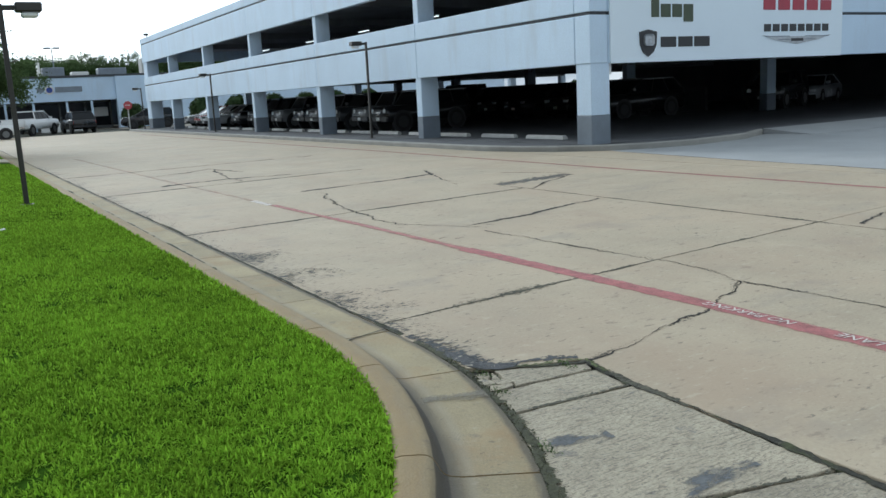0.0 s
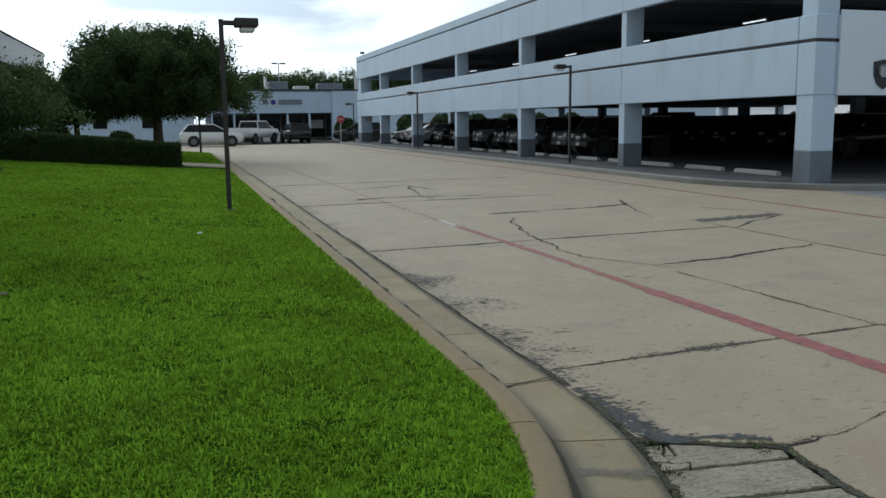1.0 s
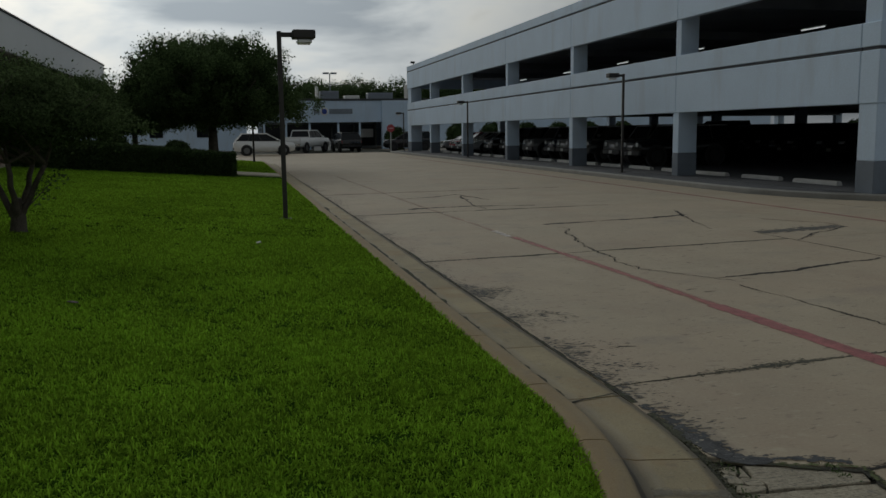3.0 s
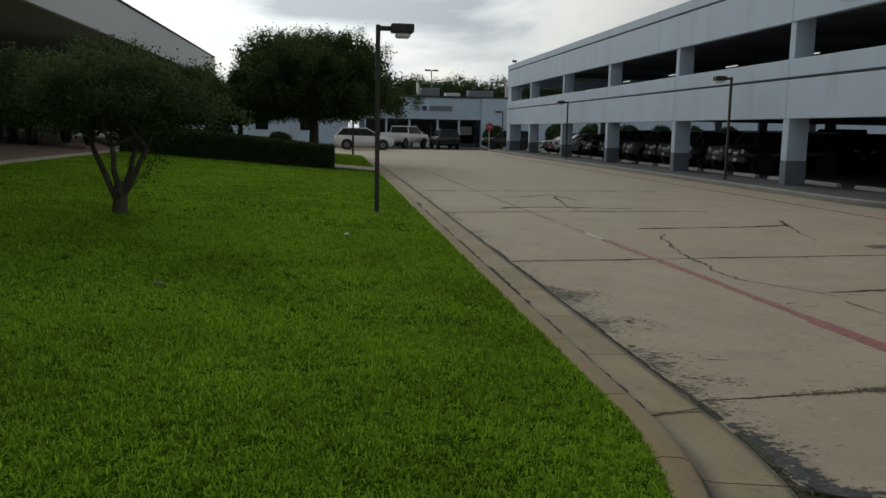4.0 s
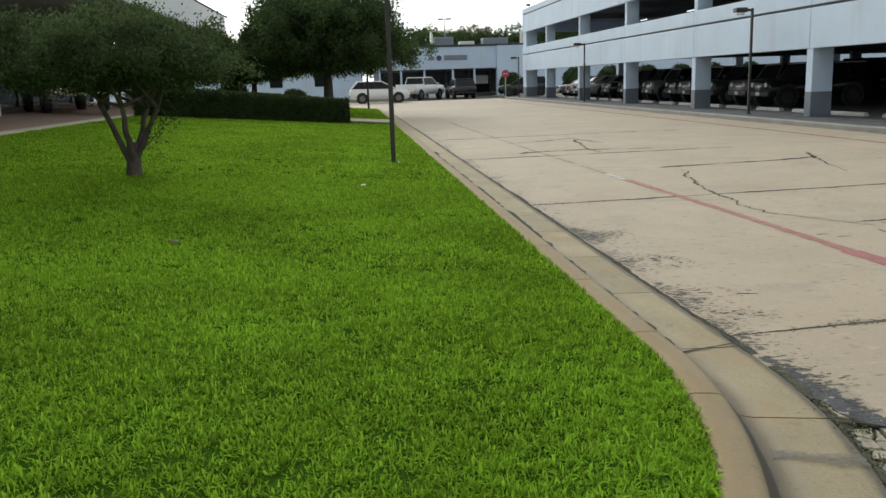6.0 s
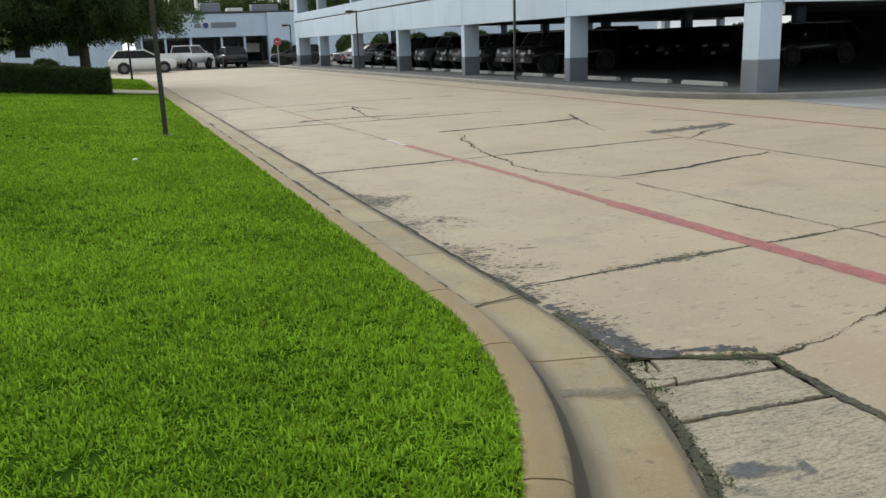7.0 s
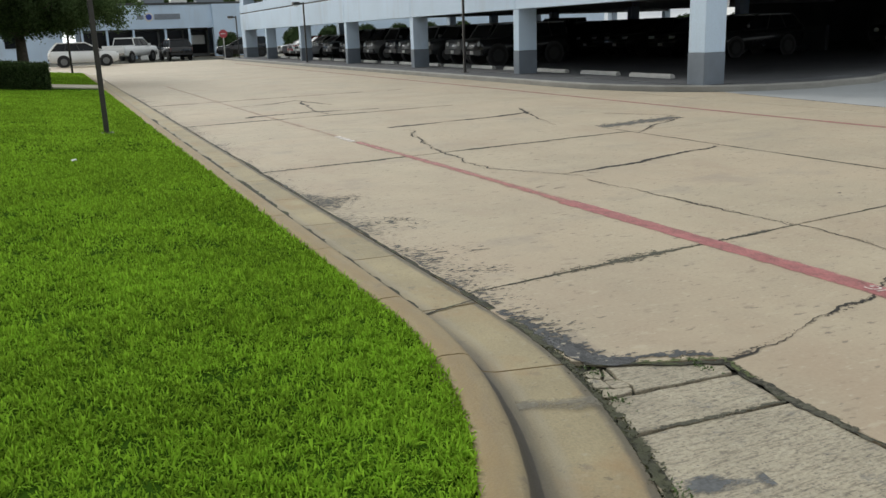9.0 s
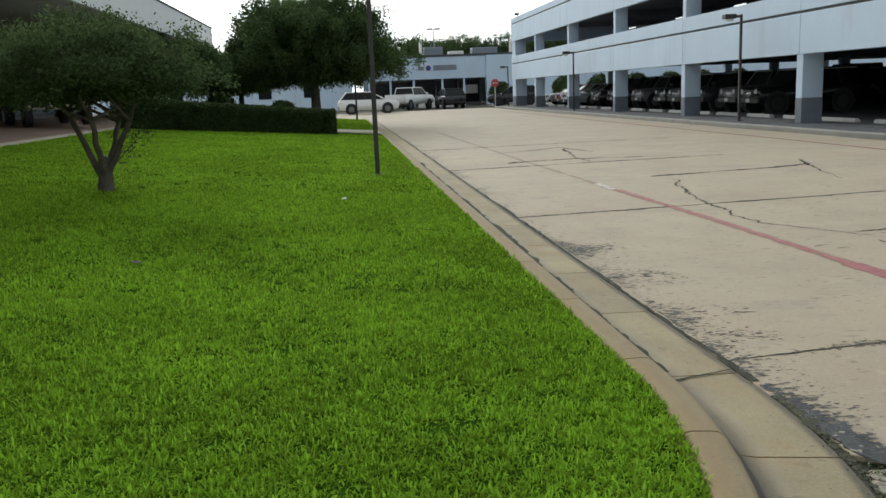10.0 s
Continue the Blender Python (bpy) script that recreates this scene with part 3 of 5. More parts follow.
def flake_band(name, points, left, right, z, mat, parent, label="", step=0.1):
    """A strip along a line, left and right metres wide, that carries a flaking material."""
    pts = []
    for (x0, y0), (x1, y1) in zip(points, points[1:]):
        n = max(1, int(math.hypot(x1 - x0, y1 - y0) / step))
        pts += [(x0 + (x1 - x0) * i / n, y0 + (y1 - y0) * i / n) for i in range(n)]
    pts.append(points[-1])
    bm = bmesh.new()
    uv = bm.loops.layers.uv.new("across")
    rows = []
    for i, (x, y) in enumerate(pts):
        a, c = pts[max(0, i - 1)], pts[min(len(pts) - 1, i + 1)]
        d = math.hypot(c[0] - a[0], c[1] - a[1]) or 1
        nx, ny = -(c[1] - a[1]) / d, (c[0] - a[0]) / d
        rows.append([bm.verts.new((x + nx * o, y + ny * o, z)) for o in (left, 0.0, -right)])
    for a, c in zip(rows, rows[1:]):
        for k in (0, 1):
            f = bm.faces.new((a[k], a[k + 1], c[k + 1], c[k]))
            for lp, v in zip(f.loops, (1 - k, k, k, 1 - k)):
                lp[uv].uv = (0.0, v)
    bmesh.ops.recalc_face_normals(bm, faces=bm.faces)
    ob = part(name, bm, mat, parent, label)
    ob.visible_shadow = False
    return ob


def ragged_outline(outline, amount, seed, step=0.05):
    """The outline with broken, uneven edges."""
    out, run = [], 0.0
    for (x0, y0), (x1, y1) in zip(outline, outline[1:] + outline[:1]):
        d = math.hypot(x1 - x0, y1 - y0)
        n = max(1, int(d / step))
        for i in range(n):
            f = i / n
            o = wander(run + d * f, seed, amount) * min(1.0, 4 * f + 0.3, 4 * (1 - f) + 0.3)
            out.append((x0 + (x1 - x0) * f - (y1 - y0) / d * o, y0 + (y1 - y0) * f + (x1 - x0) / d * o))
        run += d
    return out


def patch(name, outline, z, mat, parent, label, amount, seed, thick=0.004):
    return part(name, prism(bmesh.new(), ragged_outline(outline, amount, seed, 0.025), z - thick, z), mat, parent, label)



def broken_slab(outline, seed, z):
    return part("slab", prism(bmesh.new(), ragged_outline(outline, 0.02, seed), -0.03, z, 0.004), M_DRIVE, road, "rough weathered grey concrete")


broken_slab([(2.81, 4.25), (2.775, 4.10), (2.79, 4.01), (2.76, 3.945), (3.29, 3.915), (3.345, 4.03), (2.95, 4.19)], 1, -0.004)
broken_slab(arc(3.94, 3.62, 2) + [(2.75, 3.60), (3.27, 3.565), (3.30, 3.885), (2.76, 3.92)], 2, -0.006)
broken_slab(arc(3.585, 2.43, 5) + [(2.43, 2.42), (2.72, 2.36), (3.222, 2.24), (3.255, 3.0), (3.268, 3.535), (2.75, 3.57)], 3, -0.003)
broken_slab(arc(2.40, 0.30, 8) + [(CX, 0.07), (-13, 0.07), (-13, -8), (3.13, -8), (3.218, 2.20), (2.72, 2.325)], 4, -0.004)

chunk_rng = random.Random(88)
CHUNKS = [[(2.65, 4.26), (2.79, 4.26), (2.745, 4.17), (2.70, 4.125), (2.632, 4.18)], [(2.79, 4.25), (2.765, 4.10), (2.70, 4.12), (2.745, 4.17)], [(2.63, 4.17), (2.695, 4.12), (2.685, 4.02), (2.60, 4.06)], [(2.765, 4.09), (2.78, 4.0), (2.69, 4.01), (2.70, 4.11)], [(2.775, 3.99), (2.75, 3.95), (2.59, 3.95), (2.60, 4.05), (2.685, 4.01)]]
for n_, ring in enumerate(CHUNKS):
    mx_, my_ = sum(p[0] for p in ring) / len(ring), sum(p[1] for p in ring) / len(ring)
    ring = [(mx_ + (x - mx_) * 0.87, my_ + (y - my_) * 0.87) for x, y in ring]
    part("chunk", prism(bmesh.new(), ragged_outline(ring, 0.012, 70 + n_, 0.02), -0.03, chunk_rng.uniform(-0.006, 0.006), 0.003), M_DRIVE, road, "broken corner piece of grey concrete")

flake_band("red_line", [(4.91, -8), (4.91, 4.6), (4.85, 7.0), (4.83, 7.8)], 0.115, 0.115, 0.004, M_REDSOFT, road, "worn red painted fire lane stripe")
flake_band("red_line", [(4.83, 7.8), (4.79, 10.3), (4.69, 13.5)], 0.112, 0.112, 0.004, M_REDWORN, road, "well worn red painted stripe")
flake_band("red_line", [(4.69, 13.5), (4.52, 19), (4.3, 34)], 0.11, 0.11, 0.004, M_REDFAINT, road, "badly faded red painted stripe")
flake_band("red_line", [(11.70, -8), (11.72, 13), (11.85, 23), (11.9, 60)], 0.12, 0.12, 0.004, M_REDWORN, road, "faded thin red stripe")

CRACKS = [
    ([(3.37, 4.04), (3.72, 4.11), (4.27, 4.26), (4.73, 4.37), (5.32, 4.62), (5.66, 4.86), (5.84, 5.3), (5.84, 5.98)], (0.018, 0.014)),
    ([(5.66, 4.86), (5.73, 4.42), (5.76, 4.04), (5.75, 3.2)], (0.012, 0.009)),
    ([(5.84, 5.98), (5.77, 6.95), (5.68, 8.26), (5.66, 8.72)], (0.014, 0.010)),
    ([(5.65, 9.14), (6.83, 9.37), (8.49, 9.86)], (0.06, 0.035)),
    ([(5.96, 14.62), (6.0, 14.35), (5.63, 13.46), (5.35, 11.98), (5.21, 10.68), (5.1, 10.0), (5.8, 8.94)], (0.022, 0.012)),
    ([(5.79, 15.12), (6.9, 15.28), (8.2, 15.51), (9.06, 15.87)], (0.11, 0.09)),
    ([(9.36, 16.75), (8.95, 15.68), (8.21, 13.49)], (0.032, 0.022)),
    ([(8.66, 11.75), (9.6, 12.5), (10.45, 12.95)], (0.045, 0.02)),
    ([(9.95, 14.6), (10.6, 13.6), (10.5, 12.9)], (0.03, 0.02)),
    ([(4.25, 21.78), (5.51, 22.26), (6.2, 22.93), (6.52, 20.87)], (0.10, 0.06)),
    ([(4.07, 19.0), (5.59, 19.25), (7.04, 18.92)], (0.13, 0.09)),
    ([(6.19, 22.3), (5.71, 19.22), (5.75, 18.48)], (0.05, 0.035)),
    ([(8.79, 5.83), (9.63, 6.11), (10.6, 6.0)], (0.035, 0.015)),
    ([(9.36, 24.51), (9.91, 24.63)], (0.10, 0.06)),
]
for i, (pts, w) in enumerate(CRACKS):
    ribbon("crack", pts, w, 0.003, M_CRACK, road, jag=0.11 if i == 4 else 0.065, step=0.02, seed=i + 3, ragged=0.9)
    flake_band("crack_edge", pts, 0.08, 0.08, 0.0022, M_CHIPS, road)
for i, y in enumerate(JOINTS[:4]):
    ribbon("joint_filler", [(2.74, y), (8.62, skew(8.62, y))], (0.020 + 0.034 * min(i, 2), 0.016 + 0.032 * min(i, 2)), 0.002, M_DIRT_SHADE, road, jag=0.03, step=0.03, seed=40 + i)
    flake_band("joint_edge", [(2.74, y), (4.4, skew(4.4, y))], 0.13 if i == 0 else 0.07, 0.10 if i == 0 else 0.06, 0.0024, M_EDGE, road)
    flake_band("joint_edge", [(4.4, skew(4.4, y)), (8.62, skew(8.62, y))], 0.05, 0.05, 0.0024, M_EDGE, road)
ribbon("joint_filler", [(2.735, 30), (2.735, 5.3)], (0.03, 0.030), 0.002, M_DIRT_SHADE, road, jag=0.012, step=0.04, seed=51)
flake_band("kerb_flakes", [(2.735, 30), (2.735, 10), (2.74, 4.9)], 0.55, 0.02, 0.0028, M_FLAKES, road, "dark flaking crust beside the gutter")
flake_band("kerb_flakes", [(2.76, 9.6), (2.77, 7.4), (2.76, 5.6)], 0.62, 0.02, 0.0034, M_SCALES, road, "dark flaking crust beside the gutter")
flake_band("kerb_flakes", [(2.76, 5.6), (2.80, 4.7)], 0.34, 0.02, 0.0034, M_SCALES, road, "dark flaking crust beside the gutter")
ribbon("joint_filler", [(8.62, -2), (8.62, 12.7)], (0.022, 0.03), 0.002, M_DIRT_SHADE, road, jag=0.015, step=0.06, seed=54)
flake_band("joint_edge", [(8.62, 3), (8.62, 12.8)], 0.06, 0.06, 0.0024, M_EDGE, road)
ribbon("joint_filler", [(3.365, 4.05), (3.29, 3.62), (3.262, 2.9), (3.232, 2.2), (3.18, -1)], (0.050, 0.045), 0.002, M_DIRT_SHADE, road, jag=0.03, step=0.02, seed=52)
flake_band("joint_edge", [(3.365, 4.05), (3.29, 3.62), (3.262, 2.9), (3.232, 2.2), (3.18, -1)], 0.045, 0.04, 0.0024, M_EDGE, road)
for line in ([(2.62, 3.935), (2.76, 3.93), (3.29, 3.90)], [(2.60, 3.60), (2.75, 3.585), (3.25, 3.55)], [(2.43, 2.41), (2.72, 2.345), (3.20, 2.22)]):
    flake_band("joint_edge", line, 0.028, 0.028, 0.0024, M_EDGE, road)
ribbon("joint_filler", [(13.97, -8), (13.97, 8.8), (14.26, 12.3), (14.76, 16.2)], (0.03, 0.04), 0.002, M_DIRT_SHADE, road, jag=0.015, step=0.08, seed=66)
flake_band("broken_patch", [(8.65, 12.75), (9.3, 12.85), (10.5, 13.1)], 0.34, 0.28, 0.003, M_BROKEN, road, "dark broken surface patch")
ribbon("joint_filler", [(2.74, 4.335), (2.90, 4.235), (3.10, 4.115), (3.32, 4.005)], (0.035, 0.03), 0.0035, M_DIRT_SHADE, road, jag=0.02, step=0.02, seed=58)
for k in range(46):
    rr = random.Random(300 + k)
    x, y = rr.uniform(2.9, 8.4), rr.uniform(6.6, 26)
    a = rr.uniform(-0.35, 0.35)
    w_ = rr.uniform(0.04, 0.15)
    ribbon("spall", [(x, y), (x + w_, y + w_ * a)], (0.022, 0.010), 0.0025, M_STAIN, road, jag=0.03, step=0.015, seed=400 + k)
GUTTER = [kerb_point(44.9 + 0.12 * i, 0.625) for i in range(34)]
ribbon("joint_moss", GUTTER, (0.030, 0.034), 0.003, M_DIRT_SHADE, road, "dark moss in the gutter joint", jag=0.03, step=0.02, seed=57)
flake_band("joint_moss", GUTTER, 0.09, 0.035, 0.0062, M_MOSSY, road, "ragged moss along the gutter joint")
patch("asphalt_crust", [(2.738, 5.0), (2.775, 4.84), (2.82, 4.66), (2.85, 4.55), (2.84, 4.42), (2.88, 4.33), (3.0, 4.25), (2.90, 4.23), (2.76, 4.33), (2.735, 4.5)], 0.0045, M_TAR, road, "dark flaking asphalt crust", 0.045, 53)
flake_band("asphalt_crust", [(2.745, 5.25), (2.79, 4.80), (2.83, 4.55), (2.87, 4.40)], 0.14, 0.06, 0.0052, M_CRUST, road, "dark flaking asphalt crust")
flake_band("asphalt_crust", [(2.74, 4.36), (2.88, 4.30), (3.02, 4.25), (3.18, 4.20), (3.35, 4.11)], 0.11, 0.05, 0.0058, M_CRUST, road, "dark flaking asphalt crust")
flake_band("joint_moss", [(2.96, 4.20), (3.18, 4.13), (3.36, 4.055), (3.31, 3.80)], 0.05, 0.05, 0.0066, M_GREENMOSS, road, "green moss in the slab joint")
flake_band("grey_stain", [(2.34, 3.22), (2.52, 3.15), (2.72, 3.12)], 0.13, 0.16, 0.0012, M_GREYSTAIN, road, "blue-grey stain on the old concrete")
flake_band("grey_stain", [(2.3, 2.3), (2.72, 2.5), (3.0, 2.45)], 0.14, 0.16, 0.0012, M_GREYSTAIN, road, "blue-grey stain on the old concrete")
# moss clumps in the gutter joint
rng_moss = random.Random(77)
bm = bmesh.new()
for k in range(1000):
    px, py = kerb_point(45.25 + 1.9 * rng_moss.random() ** 0.8, 0.635 + rng_moss.gauss(0, 0.016))
    r_, h_, a_ = rng_moss.uniform(0.003, 0.008), rng_moss.uniform(0.003, 0.011), rng_moss.uniform(0, 6.28)
    ring = [bm.verts.new((px + r_ * math.cos(a_ + q * 2.1), py + r_ * math.sin(a_ + q * 2.1), 0.0)) for q in range(3)]
    tip = bm.verts.new((px + rng_moss.gauss(0, 0.005), py + rng_moss.gauss(0, 0.005), h_))
    for q in range(3):
        bm.faces.new((ring[q], ring[(q + 1) % 3], tip))
moss = part("moss", bm, M_MOSS, road, "dark green moss clumps")
moss["kind"] = "stuff"

# lawn: turf sheet that rises away from the kerb
bm = bmesh.new()
STEP = 0.25
grid = {}
for i in range(int(9.2 / STEP) + 1):
    for j in range(int(50 / STEP) + 1):
        x, y = -6.7 + i * STEP, 0.5 + j * STEP
        if lawn_depth(x, y) > -0.35:
            grid[i, j] = bm.verts.new((x, y, lawn_z(x, y) + 0.012 * noise.noise((x * 2, y * 2, 0)) - (0.0 if lawn_depth(x, y) > 0.02 else 0.16)))
for (i, j) in grid:
    q = [grid.get(k) for k in ((i, j), (i + 1, j), (i + 1, j + 1), (i, j + 1))]
    if all(q):
        bm.faces.new(q)
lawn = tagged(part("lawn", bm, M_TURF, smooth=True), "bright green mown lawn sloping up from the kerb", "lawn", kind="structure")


# ---- parking garage ----
GX, GY0, GY1, GXE = 14.70, 17.31, 70.7, 50.0
PILLAR_Y = [26.24, 35.29, 44.28, 53.28, 62.28]
F0, SOF, PAR, HEAD, TOP = 0.15, 2.22, 4.06, 5.21, 7.01
garage = tagged(empty("parking_garage", (GX, GY0, 0)), "pale blue-white concrete parking garage of two decks with open sides", "parking garage")


def g(name, dims, mat=M_WHITE, label="", bevel=0.015, parent=garage):
    ob = block(name, dims, mat, None, label, bevel)
    ob.parent = parent
    ob.matrix_parent_inverse = garage.matrix_world.inverted() if parent == garage else Matrix()
    return ob


def pillar(x0, x1, y0, y1):
    g("pillar", (x0, x1, y0, y1, 0.90, (SOF + 0.02 if x0 < GX + 1 and y1 < GY1 - 1 or y0 < GY0 + 0.1 else 2.99)))
    g("pillar_base", (x0 - 0.006, x1 + 0.006, y0 - 0.006, y1 + 0.006, 0.0, 0.905), M_BAND, "grey painted pillar base")
    g("upper_pillar", (x0 + 0.03, x1, y0 + 0.02, y1 - 0.02, PAR - 0.1, HEAD + 0.1))


pillar(GX, GX + 0.63, GY0, GY0 + 0.59)
for y in PILLAR_Y:
    pillar(GX, GX + 0.68, y, y + 0.37)
pillar(GX, GX + 0.9, GY1 - 1.3, GY1 - 0.02)
for y in PILLAR_Y + [GY0 + 0.2]:
    for x in (32.5, GXE - 0.7):
        pillar(x, x + 0.6, y, y + 0.4)
for x in (22.5, 32.5, 41.0, GXE - 0.7):
    pillar(x, x + 0.6, GY1 - 0.7, GY1 - 0.04)

ends = [GY0 + 0.59] + [y + 0.19 for y in PILLAR_Y] + [GY1]
for y0, y1 in zip(ends, ends[1:]):
    for z0, z1, groove in ((SOF, PAR, 3.47), (HEAD, TOP, 6.58)):
        for x in (GX - 0.03, GXE - 0.2):
            if x > GX and z0 == SOF:
                z0 = 2.92
            g("spandrel", (x, x + 0.22, y0 + 0.008, y1 - 0.008, z0, groove - 0.04))
            g("spandrel", (x, x + 0.22, y0 + 0.008, y1 - 0.008, groove + 0.04, z1))
            g("groove", (x + 0.035, x + 0.2, y0 + 0.008, y1 - 0.008, groove - 0.045, groove + 0.045), M_GROOVE, bevel=0)
xs = [GX - 0.03, GX + 0.56, 24.8, 33.6, 42.0, GXE]
for x0, x1 in zip(xs, xs[1:]):
    for z0, z1, groove in ((SOF, PAR, 3.47), (HEAD, TOP, 6.58)):
        for y in (GY0 - 0.03, GY1 - 0.2):
            if y > GY0 and x0 < GX:
                continue
            deep = 0.61 if x0 < GX else 0.22
            if y > GY0 and z0 == SOF:
                z0 = 2.92
            g("spandrel", (x0 + (0.0 if x0 < GX else 0.008), x1 - 0.008, y, y + deep, z0, groove - 0.04))
            g("spandrel", (x0 + (0.0 if x0 < GX else 0.008), x1 - 0.008, y, y + deep, groove + 0.04, z1))
            g("groove", (x0 + 0.03, x1 - 0.008, y + 0.035, y + deep - 0.02, groove - 0.045, groove + 0.045), M_GROOVE, bevel=0)
for z in (2.98, 5.95):
    g("deck", (GX + 0.2, GXE - 0.21, GY0 + 0.2, GY1 - 0.21, z, z + 0.30), M_SLAB, "dark stained concrete deck", 0)
for y in PILLAR_Y:
    for z in (2.66, 5.62):
        g("deck_beam", (GX + 0.7, GXE - 0.3, y, y + 0.37, z, z + 0.33), M_SLAB, bevel=0)
g("garage_floor", (GX - 0.02, GXE, GY0 - 0.02, GY1, -0.04, F0), M_FLOOR, "concrete garage floor with the interior's shade in its colour", 0)
# added wall: blocks the bright horizon to the east so the bays stay dark
g("rear_wall", (GXE - 0.9, GXE - 0.72, GY0 + 0.3, GY1 - 18.0, F0, 2.99), M_FLOOR, "dark wall added to shut out light from the east", 0)
apron = tagged(empty("garage_kerb"), "raised concrete kerb and walk along the parking garage", "kerb", kind="structure")
curve_in = [(13.32, 21.5), (13.40, 20.2), (13.65, 19.0), (14.08, 17.95), (14.75, 17.05), (15.8, 16.40), (17.2, 16.10), (19.4, 16.35), (21.2, 17.25)]
walk_edge = [(13.32, GY1 + 1)] + curve_in
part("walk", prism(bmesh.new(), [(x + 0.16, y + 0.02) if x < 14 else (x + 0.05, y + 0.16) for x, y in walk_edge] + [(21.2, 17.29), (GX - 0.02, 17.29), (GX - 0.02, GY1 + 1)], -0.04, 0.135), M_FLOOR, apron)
for (x0, y0), (x1, y1) in zip(walk_edge, walk_edge[1:]):
    n = max(1, int(math.hypot(x1 - x0, y1 - y0) / 3.2))
    for i in range(n):
        a = (x0 + (x1 - x0) * i / n, y0 + (y1 - y0) * i / n)
        b = (x0 + (x1 - x0) * (i + 1) / n, y0 + (y1 - y0) * (i + 1) / n)
        d = Vector((b[0] - a[0], b[1] - a[1])).normalized()
        nrm = Vector((-d.y, d.x)) * 0.17
        part("kerb_section", prism(bmesh.new(), [a, b, (b[0] + nrm.x, b[1] + nrm.y), (a[0] + nrm.x, a[1] + nrm.y)], -0.04, 0.15, 0.03), M_GKERB, apron)
entry = tagged(part("entry_pavement", prism(bmesh.new(), [(13.98, -8), (60, -8), (60, 17.2), (21.4, 17.2), (19.4, 16.45), (17.3, 16.20), (15.9, 16.5), (15.0, 16.98), (14.77, 16.2), (14.27, 12.3), (13.98, 8.8)], -0.06, -0.002), M_APRON), "pale grey concrete pavement at the garage entry", "pavement", kind="structure")
bm = bmesh.new()
vs = [bm.verts.new(p) for p in ((21.25, 15.6, 0.004), (49, 15.6, 0.004), (49, 17.28, F0), (21.25, 17.28, F0))]
bot = [bm.verts.new((v.co.x, v.co.y, -0.04)) for v in vs]
bm.faces.new(vs)
bm.faces.new(bot[::-1])
for k in range(4):
    bm.faces.new((vs[k], bot[k], bot[(k + 1) % 4], vs[(k + 1) % 4]))
bmesh.ops.recalc_face_normals(bm, faces=bm.faces)
tagged(part("entry_ramp", bm, M_APRON), "short pale concrete ramp into the garage", "ramp", kind="structure")

# white sign board on the south side
board = tagged(empty("sign_board", (20, GY0 - 0.05, 3.2)), "white dealership sign board with dark emblems on the garage", "sign")


def on_board(name, dims, mat, label="", bevel=0.01):
    ob = block(name, dims, mat, None, label, bevel)
    ob.parent = board
    ob.matrix_parent_inverse = board.matrix_world.inverted()
    return ob


BY = GY0 - 0.09
on_board("panel", (15.30, 24.75, BY, GY0 - 0.034, 2.20, 4.16), M_SIGN)
for k, (x0, x1, z0, z1) in enumerate(((16.72, 17.00, 3.36, 3.88), (17.06, 17.42, 3.36, 3.70), (17.48, 17.84, 3.36, 3.70), (17.90, 18.26, 3.24, 3.70))):
    on_board("lettering", (x0, x1, BY - 0.012, BY, z0, z1), M_OLIVE, "olive green plain lettering block")
for x0, x1 in ((17.05, 17.62), (17.70, 18.24), (18.30, 18.90)):
    on_board("lettering", (x0, x1, BY - 0.012, BY, 2.58, 2.85), M_BLACK, "black plain lettering block")
for k in range(5):
    on_board("lettering", (21.10 + k * 0.64, 21.62 + k * 0.64, BY - 0.012, BY, 3.56, 3.86), M_CRIMSON, "crimson plain lettering block")
for k in range(8):
    on_board("lettering", (21.14 + k * 0.375, 21.44 + k * 0.375, BY - 0.012, BY, 2.95, 3.16), M_BLACK, "black plain lettering block")
bm = bmesh.new()
pts = [(16.28, 2.98), (16.58, 3.04), (16.90, 2.98), (16.88, 2.66), (16.78, 2.46), (16.58, 2.34), (16.40, 2.46), (16.30, 2.66)]
a = [bm.verts.new((x, BY, z)) for x, z in pts]
b = [bm.verts.new((x, BY - 0.03, z)) for x, z in pts]
bm.faces.new(b)
for i in range(8):
    bm.faces.new((a[i], a[(i + 1) % 8], b[(i + 1) % 8], b[i]))
bmesh.ops.recalc_face_normals(bm, faces=bm.faces)
e = part("emblem", bm, M_BLACK, board, "dark shield emblem")
e.matrix_parent_inverse = board.matrix_world.inverted()
on_board("emblem", (16.42, 16.76, BY - 0.045, BY - 0.03, 2.62, 2.92), M_SILVER, "silver shield face", 0.06)
bm = bmesh.new()
pts = [(21.08, 2.84), (22.1, 2.78), (22.3, 2.80), (22.9, 2.80), (23.1, 2.78), (24.18, 2.84), (23.6, 2.70), (22.95, 2.62), (22.6, 2.58), (22.25, 2.62), (21.6, 2.70)]
a = [bm.verts.new((x, BY, z)) for x, z in pts]
b = [bm.verts.new((x, BY - 0.02, z)) for x, z in pts]
bm.faces.new(b)
for i in range(len(pts)):
    bm.faces.new((a[i], a[(i + 1) % len(pts)], b[(i + 1) % len(pts)], b[i]))
bmesh.ops.recalc_face_normals(bm, faces=bm.faces)
e = part("emblem", bm, M_SILVER, board, "silver winged emblem")
e.matrix_parent_inverse = board.matrix_world.inverted()

